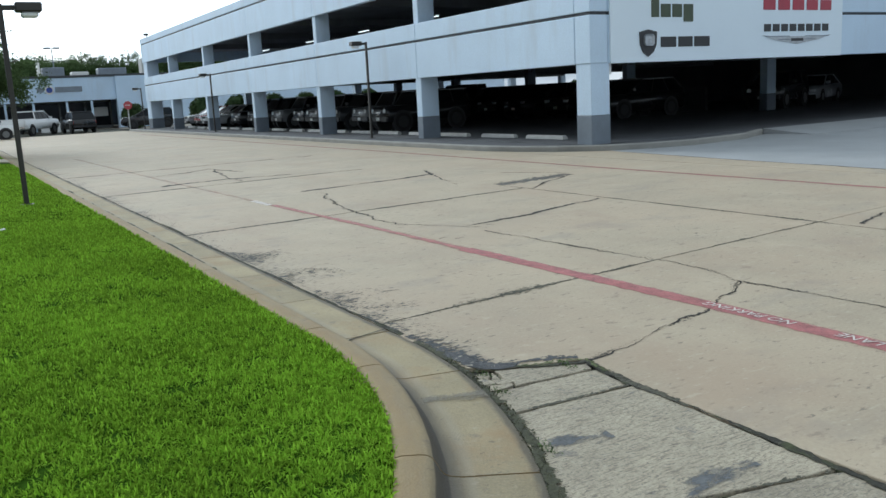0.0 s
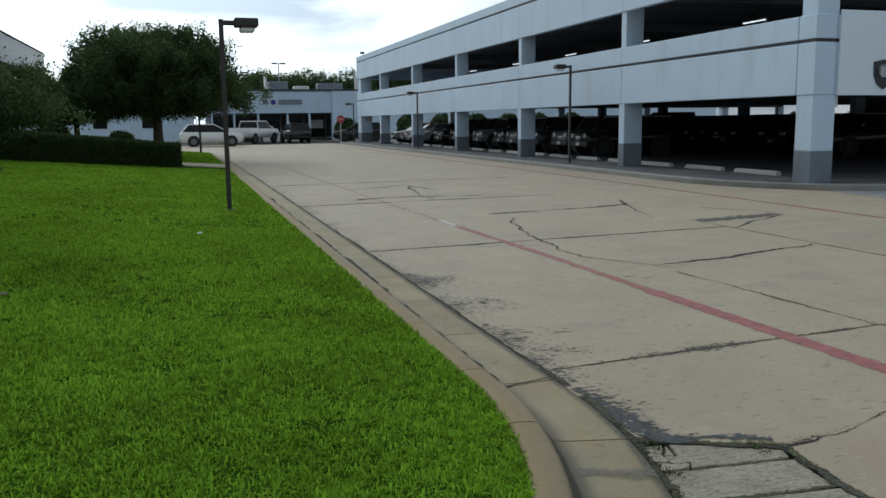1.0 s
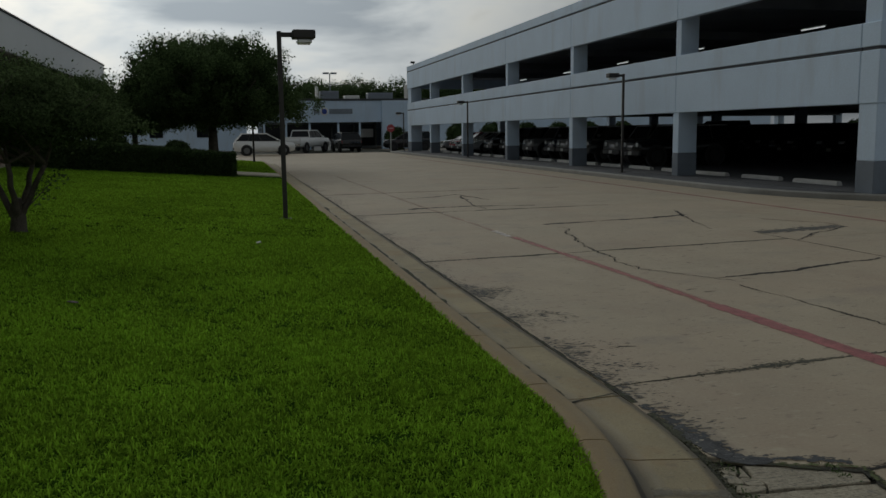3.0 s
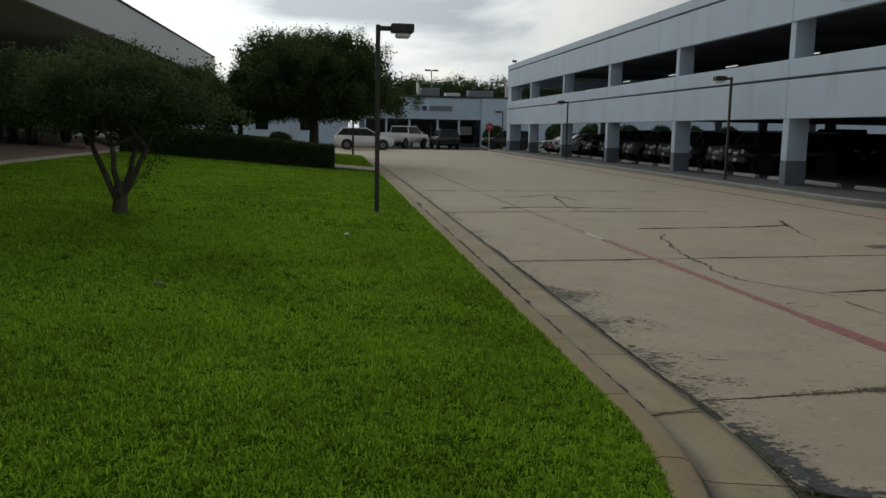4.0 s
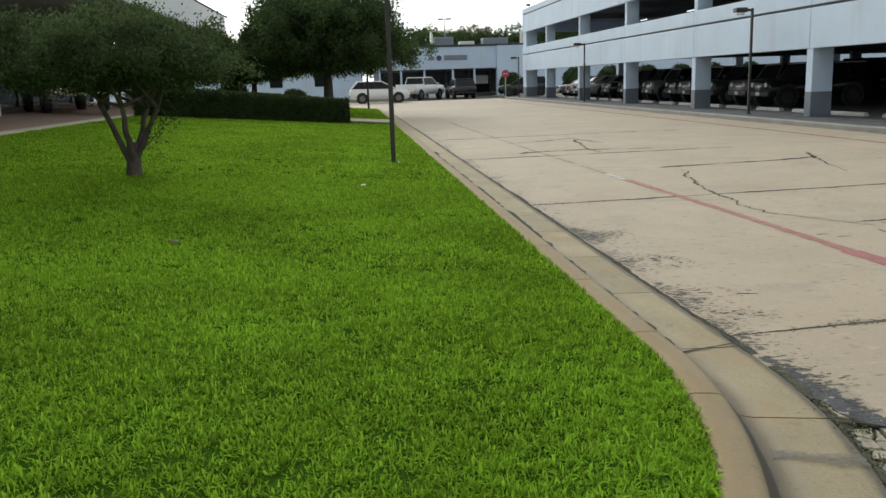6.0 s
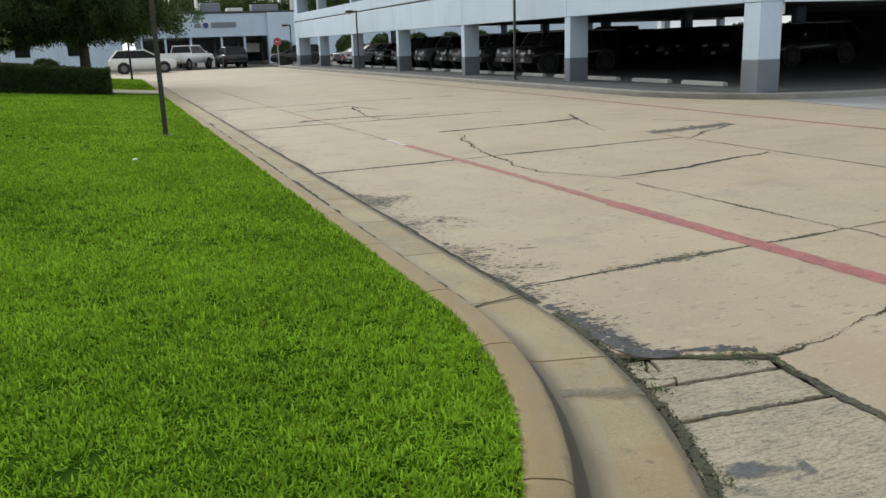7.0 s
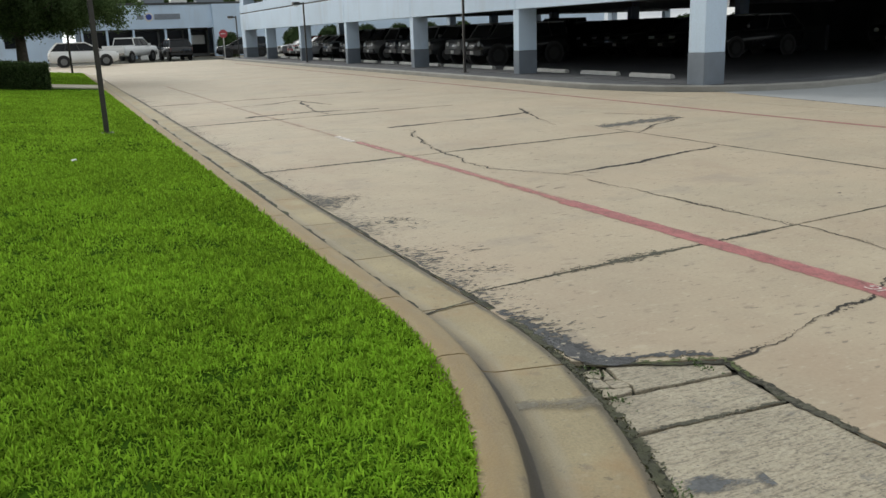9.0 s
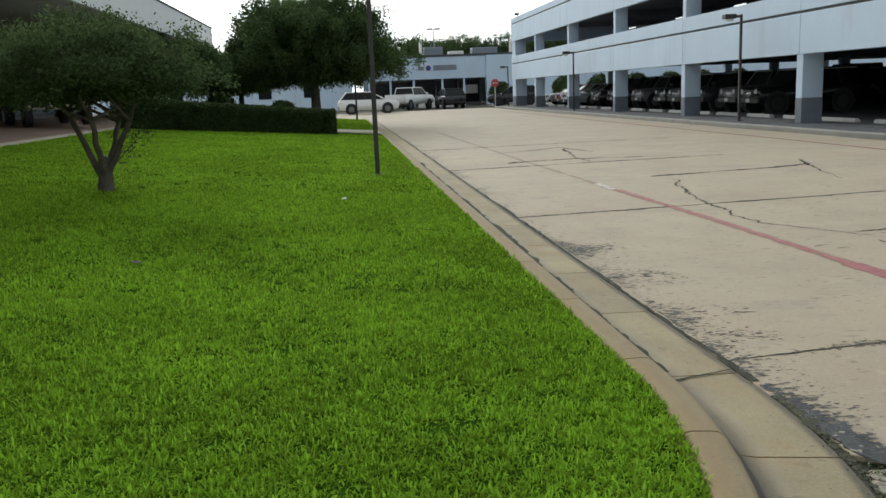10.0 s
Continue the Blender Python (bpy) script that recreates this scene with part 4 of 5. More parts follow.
on_board("emblem", (22.32, 22.88, BY - 0.028, BY - 0.02, 2.66, 2.745), M_BLACK, "dark middle bar of the winged emblem", 0.004)
for x0, x1, z in ((21.2, 22.25, 2.805), (22.95, 24.06, 2.805), (21.75, 22.28, 2.715), (22.92, 23.45, 2.715)):
    on_board("emblem", (x0, x1, BY - 0.026, BY - 0.02, z - 0.012, z + 0.012), M_GREYBAR, "grey feather line of the winged emblem", 0.002)

# fluorescent tubes under the decks
for x, y, z in ((22.9, 21.6, 5.56), (22.9, 30.6, 5.56), (22.9, 39.4, 5.56), (22.9, 47.6, 5.56), (22.7, 55.6, 5.56), (22.4, 63.8, 5.56), (22.5, 48.0, 2.60), (40.0, 24.0, 2.60)):
    light = tagged(empty("fluorescent_light", (x, y, z)), "slim white fluorescent batten under the deck", "light fixture", "garage lights")
    block("housing", (-0.06, 0.06, -0.75, 0.75, 0.03, 0.08), M_PLAIN, light, bevel=0.008)
    part("tube", disc(bmesh.new(), (0, 0, 0.0), (0, 1, 0), 0.022, 1.42, 8), M_TUBE, light, "glowing white tube")
    part("stem", disc(bmesh.new(), (0, 0, 0.23 if z > 3 else 0.24), (0, 0, 1), 0.012, 0.34, 6), M_BRONZE, light)

for k in range(4):
    g("lettering", (GX - 0.07, GX - 0.035, 20.6 + k * 0.85, 21.25 + k * 0.85, 5.48, 6.1), M_GREYBAR, "plain dark lettering block", 0.005)
cam_box = tagged(empty("security_camera", (GX + 0.3, 69.6, TOP)), "small dark security camera on the parapet", "camera")
part("stem", tube(bmesh.new(), [(0, 0, 0), (0, 0, 0.22)], [0.03, 0.03], 6), M_BRONZE, cam_box)
block("housing", (-0.22, 0.12, -0.09, 0.09, 0.2, 0.36), M_BRONZE, cam_box, "", 0.02)

g("junction_box", (15.338, 15.50, 17.42, 17.62, 1.93, 2.215), M_PLAIN, "white electrical box beside the corner pillar")

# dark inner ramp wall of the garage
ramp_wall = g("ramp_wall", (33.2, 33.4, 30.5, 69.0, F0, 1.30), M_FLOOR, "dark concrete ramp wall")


# ---- wheel stops ----
def wheel_stop(x, y, label):
    bm = bmesh.new()
    prof = [(-0.09, 0.0), (-0.08, 0.07), (-0.045, 0.115), (0.045, 0.115), (0.08, 0.07), (0.09, 0.0)]
    ends_ = [[bm.verts.new((px, s * 0.92 * (1 - 0.03 * (pz > 0.1)), pz)) for px, pz in prof] for s in (-1, 1)]
    bm.faces.new(ends_[0])
    bm.faces.new(ends_[1][::-1])
    for k in range(6):
        bm.faces.new((ends_[0][k], ends_[1][k], ends_[1][(k + 1) % 6], ends_[0][(k + 1) % 6]))
    bmesh.ops.recalc_face_normals(bm, faces=bm.faces)
    ob = part("wheel_stop", bm, M_STOP)
    ob.matrix_world = pose(x, y, F0)
    return tagged(ob, label, "wheel stop", "wheel stops in the garage")


first_stop = wheel_stop(15.95, 20.9, "pale concrete wheel stop on the garage floor")
for k in range(1, 19):
    copy_thing(first_stop, pose(15.95 + 0.03 * math.sin(k * 2.1), 20.9 + 2.6 * k + 0.08 * math.sin(k * 3.7), F0, 0, 0, 1.2 * math.sin(k * 1.3)))


# ---- vehicles: x ahead, origin on the ground ----
M_TYRE = material("tyre_rubber", (0.018, 0.018, 0.018), 0.85, scale=8, vary=0.2)
M_RIM = material("wheel_alloy", (0.20, 0.205, 0.21), 0.4, metal=0.5, scale=8, vary=0.1)
M_LENS = material("lamp_lens", (0.75, 0.78, 0.80), 0.12, scale=8, vary=0.05)
M_TAIL = material("tail_lens", (0.35, 0.02, 0.02), 0.2, scale=8, vary=0.1)
M_TRIM = material("black_trim", (0.022, 0.022, 0.024), 0.55, scale=6, vary=0.2)
M_CHROME = material("bright_trim", (0.6, 0.6, 0.6), 0.2, metal=0.9, scale=5, vary=0.05)


def paint(name, colour):
    m = material(name, colour, 0.25, scale=1.0, vary=0.03)
    m.node_tree.nodes["Principled BSDF"].inputs["Coat Weight"].default_value = 0.25
    return m


P_WHITE = paint("white_car_paint", (0.82, 0.83, 0.83))
P_BLACK = paint("black_car_paint", (0.012, 0.013, 0.015))
P_GREY = paint("grey_car_paint", (0.035, 0.038, 0.043))
P_SLATE = paint("slate_car_paint", (0.17, 0.178, 0.19))
P_SILVER = paint("silver_car_paint", (0.42, 0.44, 0.47))
P_RED = paint("red_car_paint", (0.42, 0.02, 0.025))
P_BLUE = paint("navy_car_paint", (0.012, 0.018, 0.035))

# side outlines: lower body, then cabin base front/back and roof front/back, heights of belt and roof
KINDS = {
    "suv": dict(body=[(2.34, 0.38), (2.42, 0.62), (2.38, 0.88), (2.18, 1.00), (1.20, 1.10), (-2.20, 1.16), (-2.38, 0.98), (-2.38, 0.42), (-2.1, 0.30), (2.15, 0.28)], cab=(1.25, -2.26, 0.18, -1.72, 1.12, 1.70), w=1.92, wheels=(1.47, -1.40), r=0.385),
    "boxy": dict(body=[(2.05, 0.45), (2.10, 0.75), (2.04, 1.06), (0.85, 1.14), (-2.05, 1.16), (-2.12, 0.95), (-2.12, 0.50), (-1.9, 0.40), (1.9, 0.40)], cab=(0.80, -2.04, 0.42, -1.96, 1.12, 1.70), w=1.86, wheels=(1.35, -1.35), r=0.41),
    "sedan": dict(body=[(2.32, 0.35), (2.38, 0.58), (2.20, 0.78), (0.95, 0.95), (-1.75, 0.99), (-2.35, 0.95), (-2.40, 0.55), (-2.2, 0.27), (2.1, 0.25)], cab=(1.00, -1.95, 0.15, -1.15, 0.93, 1.44), w=1.84, wheels=(1.42, -1.40), r=0.33),
    "pickup": dict(body=[(2.84, 0.55), (2.92, 0.80), (2.90, 1.16), (2.74, 1.25), (1.45, 1.33), (-2.86, 1.32), (-2.92, 1.20), (-2.92, 0.62), (-2.7, 0.52), (2.7, 0.50)], cab=(1.55, -1.12, 0.78, -1.00, 1.28, 1.94), w=2.02, wheels=(1.88, -1.80), r=0.43),
}


def vehicle(name, kind, colour, label, category, at, rz, group=""):
    k = KINDS[kind]
    car = tagged(empty(name, at, rz), label, category, group)
    hw = k["w"] / 2
    bm = bmesh.new()
    rows = []
    for s, f in ((-1, 0.955), (-0.93, 1.0), (0.93, 1.0), (1, 0.955)):
        rows.append([bm.verts.new((x * (f if abs(x) > 2 else 1), s * hw, 0.70 + (z - 0.70) * f)) for x, z in k["body"]])
    n = len(k["body"])
    for a, b in zip(rows, rows[1:]):
        for i in range(n):
            bm.faces.new((a[i], a[(i + 1) % n], b[(i + 1) % n], b[i]))
    bm.faces.new(rows[0])
    bm.faces.new(rows[-1][::-1])
    bmesh.ops.recalc_face_normals(bm, faces=bm.faces)
    bmesh.ops.bevel(bm, geom=bm.edges[:], offset=0.035, segments=2, affect="EDGES")
    body = part("body", bm, colour, car, smooth=True)
    x0, x1, r0, r1, zb, zr = k["cab"]
    bw, tw = hw * 0.95, hw * 0.78
    base = [(x0, -bw, zb), (x0, bw, zb), (x1, bw, zb), (x1, -bw, zb)]
    top = [(r0, -tw, zr), (r0, tw, zr), (r1, tw, zr), (r1, -tw, zr)]
    bm = bmesh.new()
    vb = [bm.verts.new(p) for p in base]
    vt = [bm.verts.new(p) for p in top]
    bm.faces.new(vt)
    for i in range(4):
        bm.faces.new((vb[i], vb[(i + 1) % 4], vt[(i + 1) % 4], vt[i]))
    bmesh.ops.recalc_face_normals(bm, faces=bm.faces)
    part("cabin_glass", bm, M_GLASSDARK, car, "dark tinted glass")
    roof = bmesh.new()
    prism(roof, [(r0 + 0.06, -tw - 0.02), (r0 + 0.06, tw + 0.02), (r1 - 0.06, tw + 0.02), (r1 - 0.06, -tw - 0.02)], zr - 0.035, zr + 0.045, 0.03)
    part("roof", roof, colour, car)
    for i in range(4):
        p, q = Vector(base[i]), Vector(top[i])
        part("roof_post", tube(bmesh.new(), [p * 1.0, q * 1.0], [0.042, 0.04], 6), colour, car)
    for s, yb, yt in ((-1, -bw, -tw), (1, bw, tw)):
        for f in (0.42, 0.72):
            p = Vector((x0 + (x1 - x0) * f, yb, zb))
            q = Vector((r0 + (r1 - r0) * (f - 0.06), yt, zr))
            part("roof_post", tube(bmesh.new(), [p, q], [0.03, 0.028], 6), M_TRIM, car)
    for x in k["wheels"]:
        for s in (-1, 1):
            arch = part("wheel_arch", disc(bmesh.new(), (x, s * (hw - 0.09), k["r"] + 0.02), (0, 1, 0), k["r"] + 0.07, 0.20, 20), M_TRIM, car)
            wheel = part("wheel", disc(bmesh.new(), (x, s * (hw - 0.10), k["r"]), (0, 1, 0), k["r"], 0.25, 22, 0.03), M_TYRE, car, "black tyre")
            part("rim", disc(bmesh.new(), (x, s * (hw + 0.012), k["r"]), (0, 1, 0), k["r"] * 0.62, 0.05, 14, 0.01), M_TRIM if colour == P_BLACK else M_RIM, wheel, "alloy rim")
    fx = max(p[0] for p in k["body"]) * 0.985
    rx_ = min(p[0] for p in k["body"]) * 0.985
    zl = zb - 0.26
    for s in (-1, 1):
        if kind == "boxy":
            part("headlight", disc(bmesh.new(), (fx - 0.01, s * hw * 0.62, zl + 0.02), (1, 0, 0), 0.11, 0.06, 14), M_LENS, car, "round clear headlight")
        else:
            block("headlight", (fx - 0.12, fx + 0.012, min(s * hw * 0.55, s * hw * 0.92), max(s * hw * 0.55, s * hw * 0.92), zl - 0.07, zl + 0.07), M_LENS, car, "clear headlight", 0.02)
        block("tail_light", (rx_ - 0.012, rx_ + 0.10, min(s * hw * 0.74, s * hw * 0.94), max(s * hw * 0.74, s * hw * 0.94), zl - 0.12, zl + 0.14), M_TAIL, car, "red tail light", 0.02)
        block("mirror", (x0 - 0.35, x0 - 0.20, min(s * hw * 0.96, s * (hw + 0.17)), max(s * hw * 0.96, s * (hw + 0.17)), zb + 0.05, zb + 0.20), colour, car, "", 0.02)
    block("grille", (fx - 0.05, fx + 0.006, -hw * 0.48, hw * 0.48, zl - 0.12, zl + 0.10), M_TRIM, car, "black grille", 0.01)
    block("bumper", (fx - 0.10, fx + 0.05, -hw * 0.92, hw * 0.92, zl - 0.42, zl - 0.20), M_CHROME if colour == P_WHITE and kind == "pickup" else M_TRIM, car, "front bumper", 0.03)
    block("bumper", (rx_ - 0.05, rx_ + 0.10, -hw * 0.92, hw * 0.92, zl - 0.42, zl - 0.22), M_CHROME if colour == P_WHITE and kind == "pickup" else M_TRIM, car, "rear bumper", 0.03)
    block("plate", (fx + 0.052, fx + 0.060, -0.16, 0.16, zl - 0.38, zl - 0.24), M_PLAIN, car, "blank pale plate", 0.003)
    if kind == "boxy":
        part("spare_wheel", disc(bmesh.new(), (rx_ - 0.10, 0, 1.0), (1, 0, 0), 0.38, 0.2, 18, 0.03), M_TYRE, car, "spare wheel on the tailgate")
    if kind == "pickup":
        block("bed_opening", (-2.74, -1.12, -hw * 0.82, hw * 0.82, 1.29, 1.324), M_TRIM, car, "dark open cargo bed", 0.0)
        block("bed_rail", (-2.86, -1.06, -hw * 0.97, -hw * 0.84, 1.30, 1.38), colour, car, "", 0.02)
        block("bed_rail", (-2.86, -1.06, hw * 0.84, hw * 0.97, 1.30, 1.38), colour, car, "", 0.02)
        block("tailgate", (-2.90, -2.82, -hw * 0.84, hw * 0.84, 0.75, 1.38), colour, car, "", 0.02)
    return car


GROUP = "vehicles parked in the garage"
NOSE = 16.9
row_cars = [
    ("suv", "boxy", P_BLACK, "black boxy off-road vehicle parked behind a wheel stop", 5), ("suv", "boxy", P_SLATE, "slate grey boxy off-road vehicle parked behind a wheel stop", 6),
    ("suv", "boxy", P_GREY, "dark grey boxy off-road vehicle parked behind a wheel stop", 7), ("suv", "boxy", P_SLATE, "slate grey boxy off-road vehicle parked behind a wheel stop", 8),
    ("suv", "boxy", P_BLUE, "navy boxy off-road vehicle parked behind a wheel stop", 9), ("suv", "boxy", P_SLATE, "slate grey boxy off-road vehicle parked behind a wheel stop", 10),
    ("suv", "boxy", P_BLACK, "black boxy off-road vehicle parked behind a wheel stop", 11),
    ("suv", "boxy", P_GREY, "dark grey boxy off-road vehicle parked behind a wheel stop", 12), ("suv", "suv", P_BLACK, "black sport utility vehicle parked behind a wheel stop", 13),
    ("car", "sedan", P_SILVER, "silver saloon car parked behind a wheel stop", 15), ("car", "sedan", P_WHITE, "white saloon car parked behind a wheel stop", 16),
    ("car", "sedan", P_RED, "dark red saloon car parked behind a wheel stop", 17), ("car", "sedan", P_SILVER, "silver saloon car parked behind a wheel stop", 18),
]
built = {}
for name, kind, col, label, slot in row_cars:
    half = max(p[0] for p in KINDS[kind]["body"])
    back_off = 0.15 * math.sin(slot * 2.3)
    at = (NOSE + half + back_off, 20.95 + 2.6 * slot + 0.12 * math.sin(slot * 1.9), F0)
    key = (kind, col.name)
    if key in built:
        tagged(copy_thing(built[key], pose(*at, 0, 0, 180)), label)
    else:
        built[key] = vehicle(name, kind, col, label, "vehicle" if name == "suv" else "car" if name == "car" else "pickup truck", at, 180, GROUP)
built["pickup", "black_car_paint"] = vehicle("pickup_truck", "pickup", P_BLACK, "black pickup truck in the second row", "pickup truck", (28.6, 45.6, F0), 180, GROUP)
for key, x, y, rz, label in ((("suv", "black_car_paint"), 28.0, 30.0, 180, "black sport utility vehicle in the second row"), (("suv", "black_car_paint"), 28.2, 33.0, 180, "black sport utility vehicle in the second row"),
                             (("suv", "black_car_paint"), 28.0, 36.2, 180, "black sport utility vehicle in the second row"), (("suv", "black_car_paint"), 28.3, 39.2, 180, "black sport utility vehicle in the second row"),
                             (("suv", "black_car_paint"), 28.0, 42.4, 180, "black sport utility vehicle in the second row"), (("suv", "black_car_paint"), 28.0, 50.0, 180, "black sport utility vehicle in the second row"),
                             (("boxy", "grey_car_paint"), 35.6, 28.2, 200, "dark grey boxy off-road vehicle near an inner pillar"), (("sedan", "silver_car_paint"), 41.5, 30.5, 200, "silver saloon car near an inner pillar")):
    tagged(copy_thing(built[key], pose(x, y, F0, 0, 0, rz)), label)

white_pickup = vehicle("pickup_truck", "pickup", P_WHITE, "white crew-cab pickup truck crossing the far drive", "pickup truck", (6.9, 78.5, 0), 58)
vehicle("suv", "suv", P_WHITE, "white sport utility vehicle on the cross drive beyond the hedge", "vehicle", (2.9, 70.5, 0.0), 2)
tagged(copy_thing(built["suv", "black_car_paint"], pose(10.5, 78.5, 0, 0, 0, 95)), "black sport utility vehicle in front of the service building", group="vehicles at the service building")
tagged(copy_thing(built["pickup", "black_car_paint"], pose(7.4, 89.0, 0, 0, 0, 100)), "black pickup truck in front of the service building", group="vehicles at the service building")
tagged(copy_thing(built["suv", "black_car_paint"], pose(16.4, 78.5, 0, 0, 0, 170)), "black sport utility vehicle beside a round bush", group="vehicles at the service building")


# ---- lamp posts ----
def lamp_post(x, y, z, height, turn, label):
    post = tagged(empty("street_lamp", (x, y, z), turn), label, "street lamp", "car park lamps")
    block("pole", (-0.04, 0.04, -0.04, 0.04, 0, height), M_BRONZE, post, "", 0.01)
    block("base_plate", (-0.11, 0.11, -0.11, 0.11, -0.02, 0.025), M_BRONZE, post, "", 0.006)
    block("arm", (0.03, 0.42, -0.035, 0.035, height - 0.10, height - 0.02), M_BRONZE, post, "", 0.01)
    head = block("lamp_head", (0.22, 0.62, -0.15, 0.15, height - 0.13, height + 0.02), M_BRONZE, post, "flat dark lamp head", 0.02)
    block("lens", (0.30, 0.56, -0.11, 0.11, height - 0.22, height - 0.125), M_LENS, head, "clear drop lens", 0.03)
    return post


lamp_post(1.25, 15.95, 0.17, 3.28, 0, "dark bronze square lamp post standing in the lawn")
for x, y, h in ((14.22, 29.4, 3.55), (14.15, 50.2, 3.35), (14.12, 69.6, 3.15)):
    lamp_post(x, y, 0.13, h, 180, "dark bronze lamp post on the garage kerb")
tall = tagged(empty("light_pole", (11.2, 96, 0)), "tall thin twin-headed light pole behind the service building", "light pole")
part("pole", tube(bmesh.new(), [(0, 0, 0), (0, 0, 8.2)], [0.09, 0.06], 8), M_GREYBAR, tall)
block("lamp_head", (-0.75, -0.1, -0.15, 0.15, 8.1, 8.28), M_GREYBAR, tall)
block("lamp_head", (0.1, 0.75, -0.15, 0.15, 8.1, 8.28), M_GREYBAR, tall)
post = tagged(part("sign_post", tube(bmesh.new(), [(1.55, 48.6, 0.05), (1.55, 48.6, 3.2)], [0.06, 0.05], 8), M_BRONZE), "dark slim post on the far grass", "post")

# ---- stop sign ----
stop = tagged(empty("stop_sign", (14.2, 76.0, 0)), "red octagonal stop sign on a pale post", "road sign")
part("post", tube(bmesh.new(), [(0, 0, 0), (0, 0, 2.0)], [0.05, 0.05], 8), M_STOP, stop)
part("plate", disc(bmesh.new(), (0, -0.07, 2.05), (0, 1, 0), 0.36, 0.03, 8), M_REDSIGN, stop, "red octagon plate")
for k in range(4):
    block("lettering", (-0.19 + k * 0.10, -0.13 + k * 0.10, -0.095, -0.086, 2.01, 2.10), M_PLAIN, stop, "plain white bar", 0)

# ---- service building at the end of the drive ----
BYF = 90.0
service = tagged(empty("service_building", (12, BYF, 0)), "low white service building with dark openings and flat roof", "building")


def sb(name, dims, mat, label="", bevel=0.02):
    ob = block(name, dims, mat, None, label, bevel)
    ob.parent = service
    ob.matrix_parent_inverse = service.matrix_world.inverted()
    return ob


sb("wall", (3.6, 15.8, BYF - 0.2, BYF + 0.3, 2.78, 5.0), M_WHITE)
sb("wall", (15.8, 62, BYF - 0.5, BYF + 0.3, 0, 5.0), M_WHITE)
sb("wall", (3.6, 62, BYF + 18, BYF + 18.3, 0, 5.0), M_WHITE)
sb("roof", (3.6, 62, BYF - 0.3, BYF + 18, 5.0, 5.2), M_COPING, "dark roof edge")
sb("rear_wall", (3.6, 15.8, BYF + 3.2, BYF + 3.4, 0, 5.0), M_SOFFIT)
for x in (3.6, 5.8, 8.2, 11.15, 13.4):
    sb("column", (x, x + 0.2, BYF - 0.1, BYF + 0.2, 0, 2.8), M_WHITE)
for k in range(5):
    sb("window", (3.8 + k * 2.4, 6.0 + k * 2.4, BYF + 3.1, BYF + 3.19, 0.3, 2.6), M_GLASSDARK, "dark window")
sb("window", (14.0, 15.4, BYF + 3.0, BYF + 3.09, 1.2, 2.1), M_PLAIN, "pale lit notice")
for nm, depth, radius, mt, lb in (("sign_disc", 0.05, 0.42, M_PLAIN, "round white badge"), ("badge", 0.11, 0.27, M_BLUE, "plain blue middle of the badge")):
    ob = part(nm, disc(bmesh.new(), (9.83, BYF - 0.2 - depth / 2, 3.9), (0, 1, 0), radius, depth, 24), mt, service, lb)
    ob.matrix_parent_inverse = service.matrix_world.inverted()
sb("lettering", (10.35, 12.75, BYF - 0.25, BYF - 0.205, 3.66, 4.16), M_GREYBAR, "plain grey lettering bar", 0.01)
sb("lettering", (8.75, 9.35, BYF - 0.25, BYF - 0.205, 3.70, 4.08), M_GREYBAR, "plain grey lettering bar", 0.01)
for x0, x1, y0, z1, col in ((9.9, 11.9, 94, 6.2, M_GREYBAR), (12.7, 14.3, 95, 5.75, M_PLAIN), (15.4, 18.2, 96, 6.1, M_GREYBAR), (9.4, 9.6, 93, 6.9, M_PLAIN), (19.8, 20.6, 96, 7.0, M_STOP)):
    unit = tagged(block("roof_unit", (x0, x1, y0, y0 + 1.6, 5.2, z1), col, bevel=0.06), "grey air handling unit on the flat roof", "roof unit", "roof units")
for x in (8.3, 10.2):
    tagged(block("barrier", (x, x + 1.6, 85.5, 86.1, -0.05, 0.95), M_PLAIN, bevel=0.08), "plain white barrier before the service bays", "barrier", "white barriers")

# ---- white building beyond the hedge ----
annex = tagged(empty("white_building", (-10, 92, 0)), "low white rendered building behind trees", "building")
for nm, dims, mt in (("wall", (-27, 2.0, 92.0, 92.3, -0.05, 4.6), M_WHITE), ("wall", (1.7, 2.0, 92.3, 104, -0.05, 4.6), M_WHITE), ("roof", (-27.2, 2.2, 91.8, 104, 4.6, 4.9), M_COPING)):
    ob = block(nm, dims, mt)
    ob.parent = annex
    ob.matrix_parent_inverse = annex.matrix_world.inverted()
for x in (-21, -16.5, -12.2, -7.6, -3.0):
    ob = block("window", (x, x + 1.3, 91.94, 91.995, 1.4, 3.2), M_GLASSDARK, None, "dark window")
    ob.parent = annex
    ob.matrix_parent_inverse = annex.matrix_world.inverted()

# ---- showroom canopy beside the lawn ----
DZ = 0.74
drive = tagged(empty("paver_drive"), "brown paver drive under the showroom canopy", "drive", kind="structure")
part("edge_band", prism(bmesh.new(), [(-7.15, 1.0), (-6.66, 1.0), (-6.66, 60), (-7.15, 60)], 0.0, DZ + 0.03, 0.02), M_PATH, drive, "pale concrete edge band")
bm = bmesh.new()
vs = [bm.verts.new(p) for p in ((-7.15, 1, DZ), (-7.15, 60, DZ), (-10, 60, 0.95), (-10, 1, 0.95))]
bm.faces.new(vs[::-1])
part("pavers", bm, M_PAVER, drive)
part("pavers", prism(bmesh.new(), [(-24, 1), (-10, 1), (-10, 60), (-24, 60)], 0.3, 0.95), M_PAVER, drive)
canopy = tagged(empty("showroom", (-15, 35, 0.95)), "showroom with a deep pale canopy on round columns", "building")


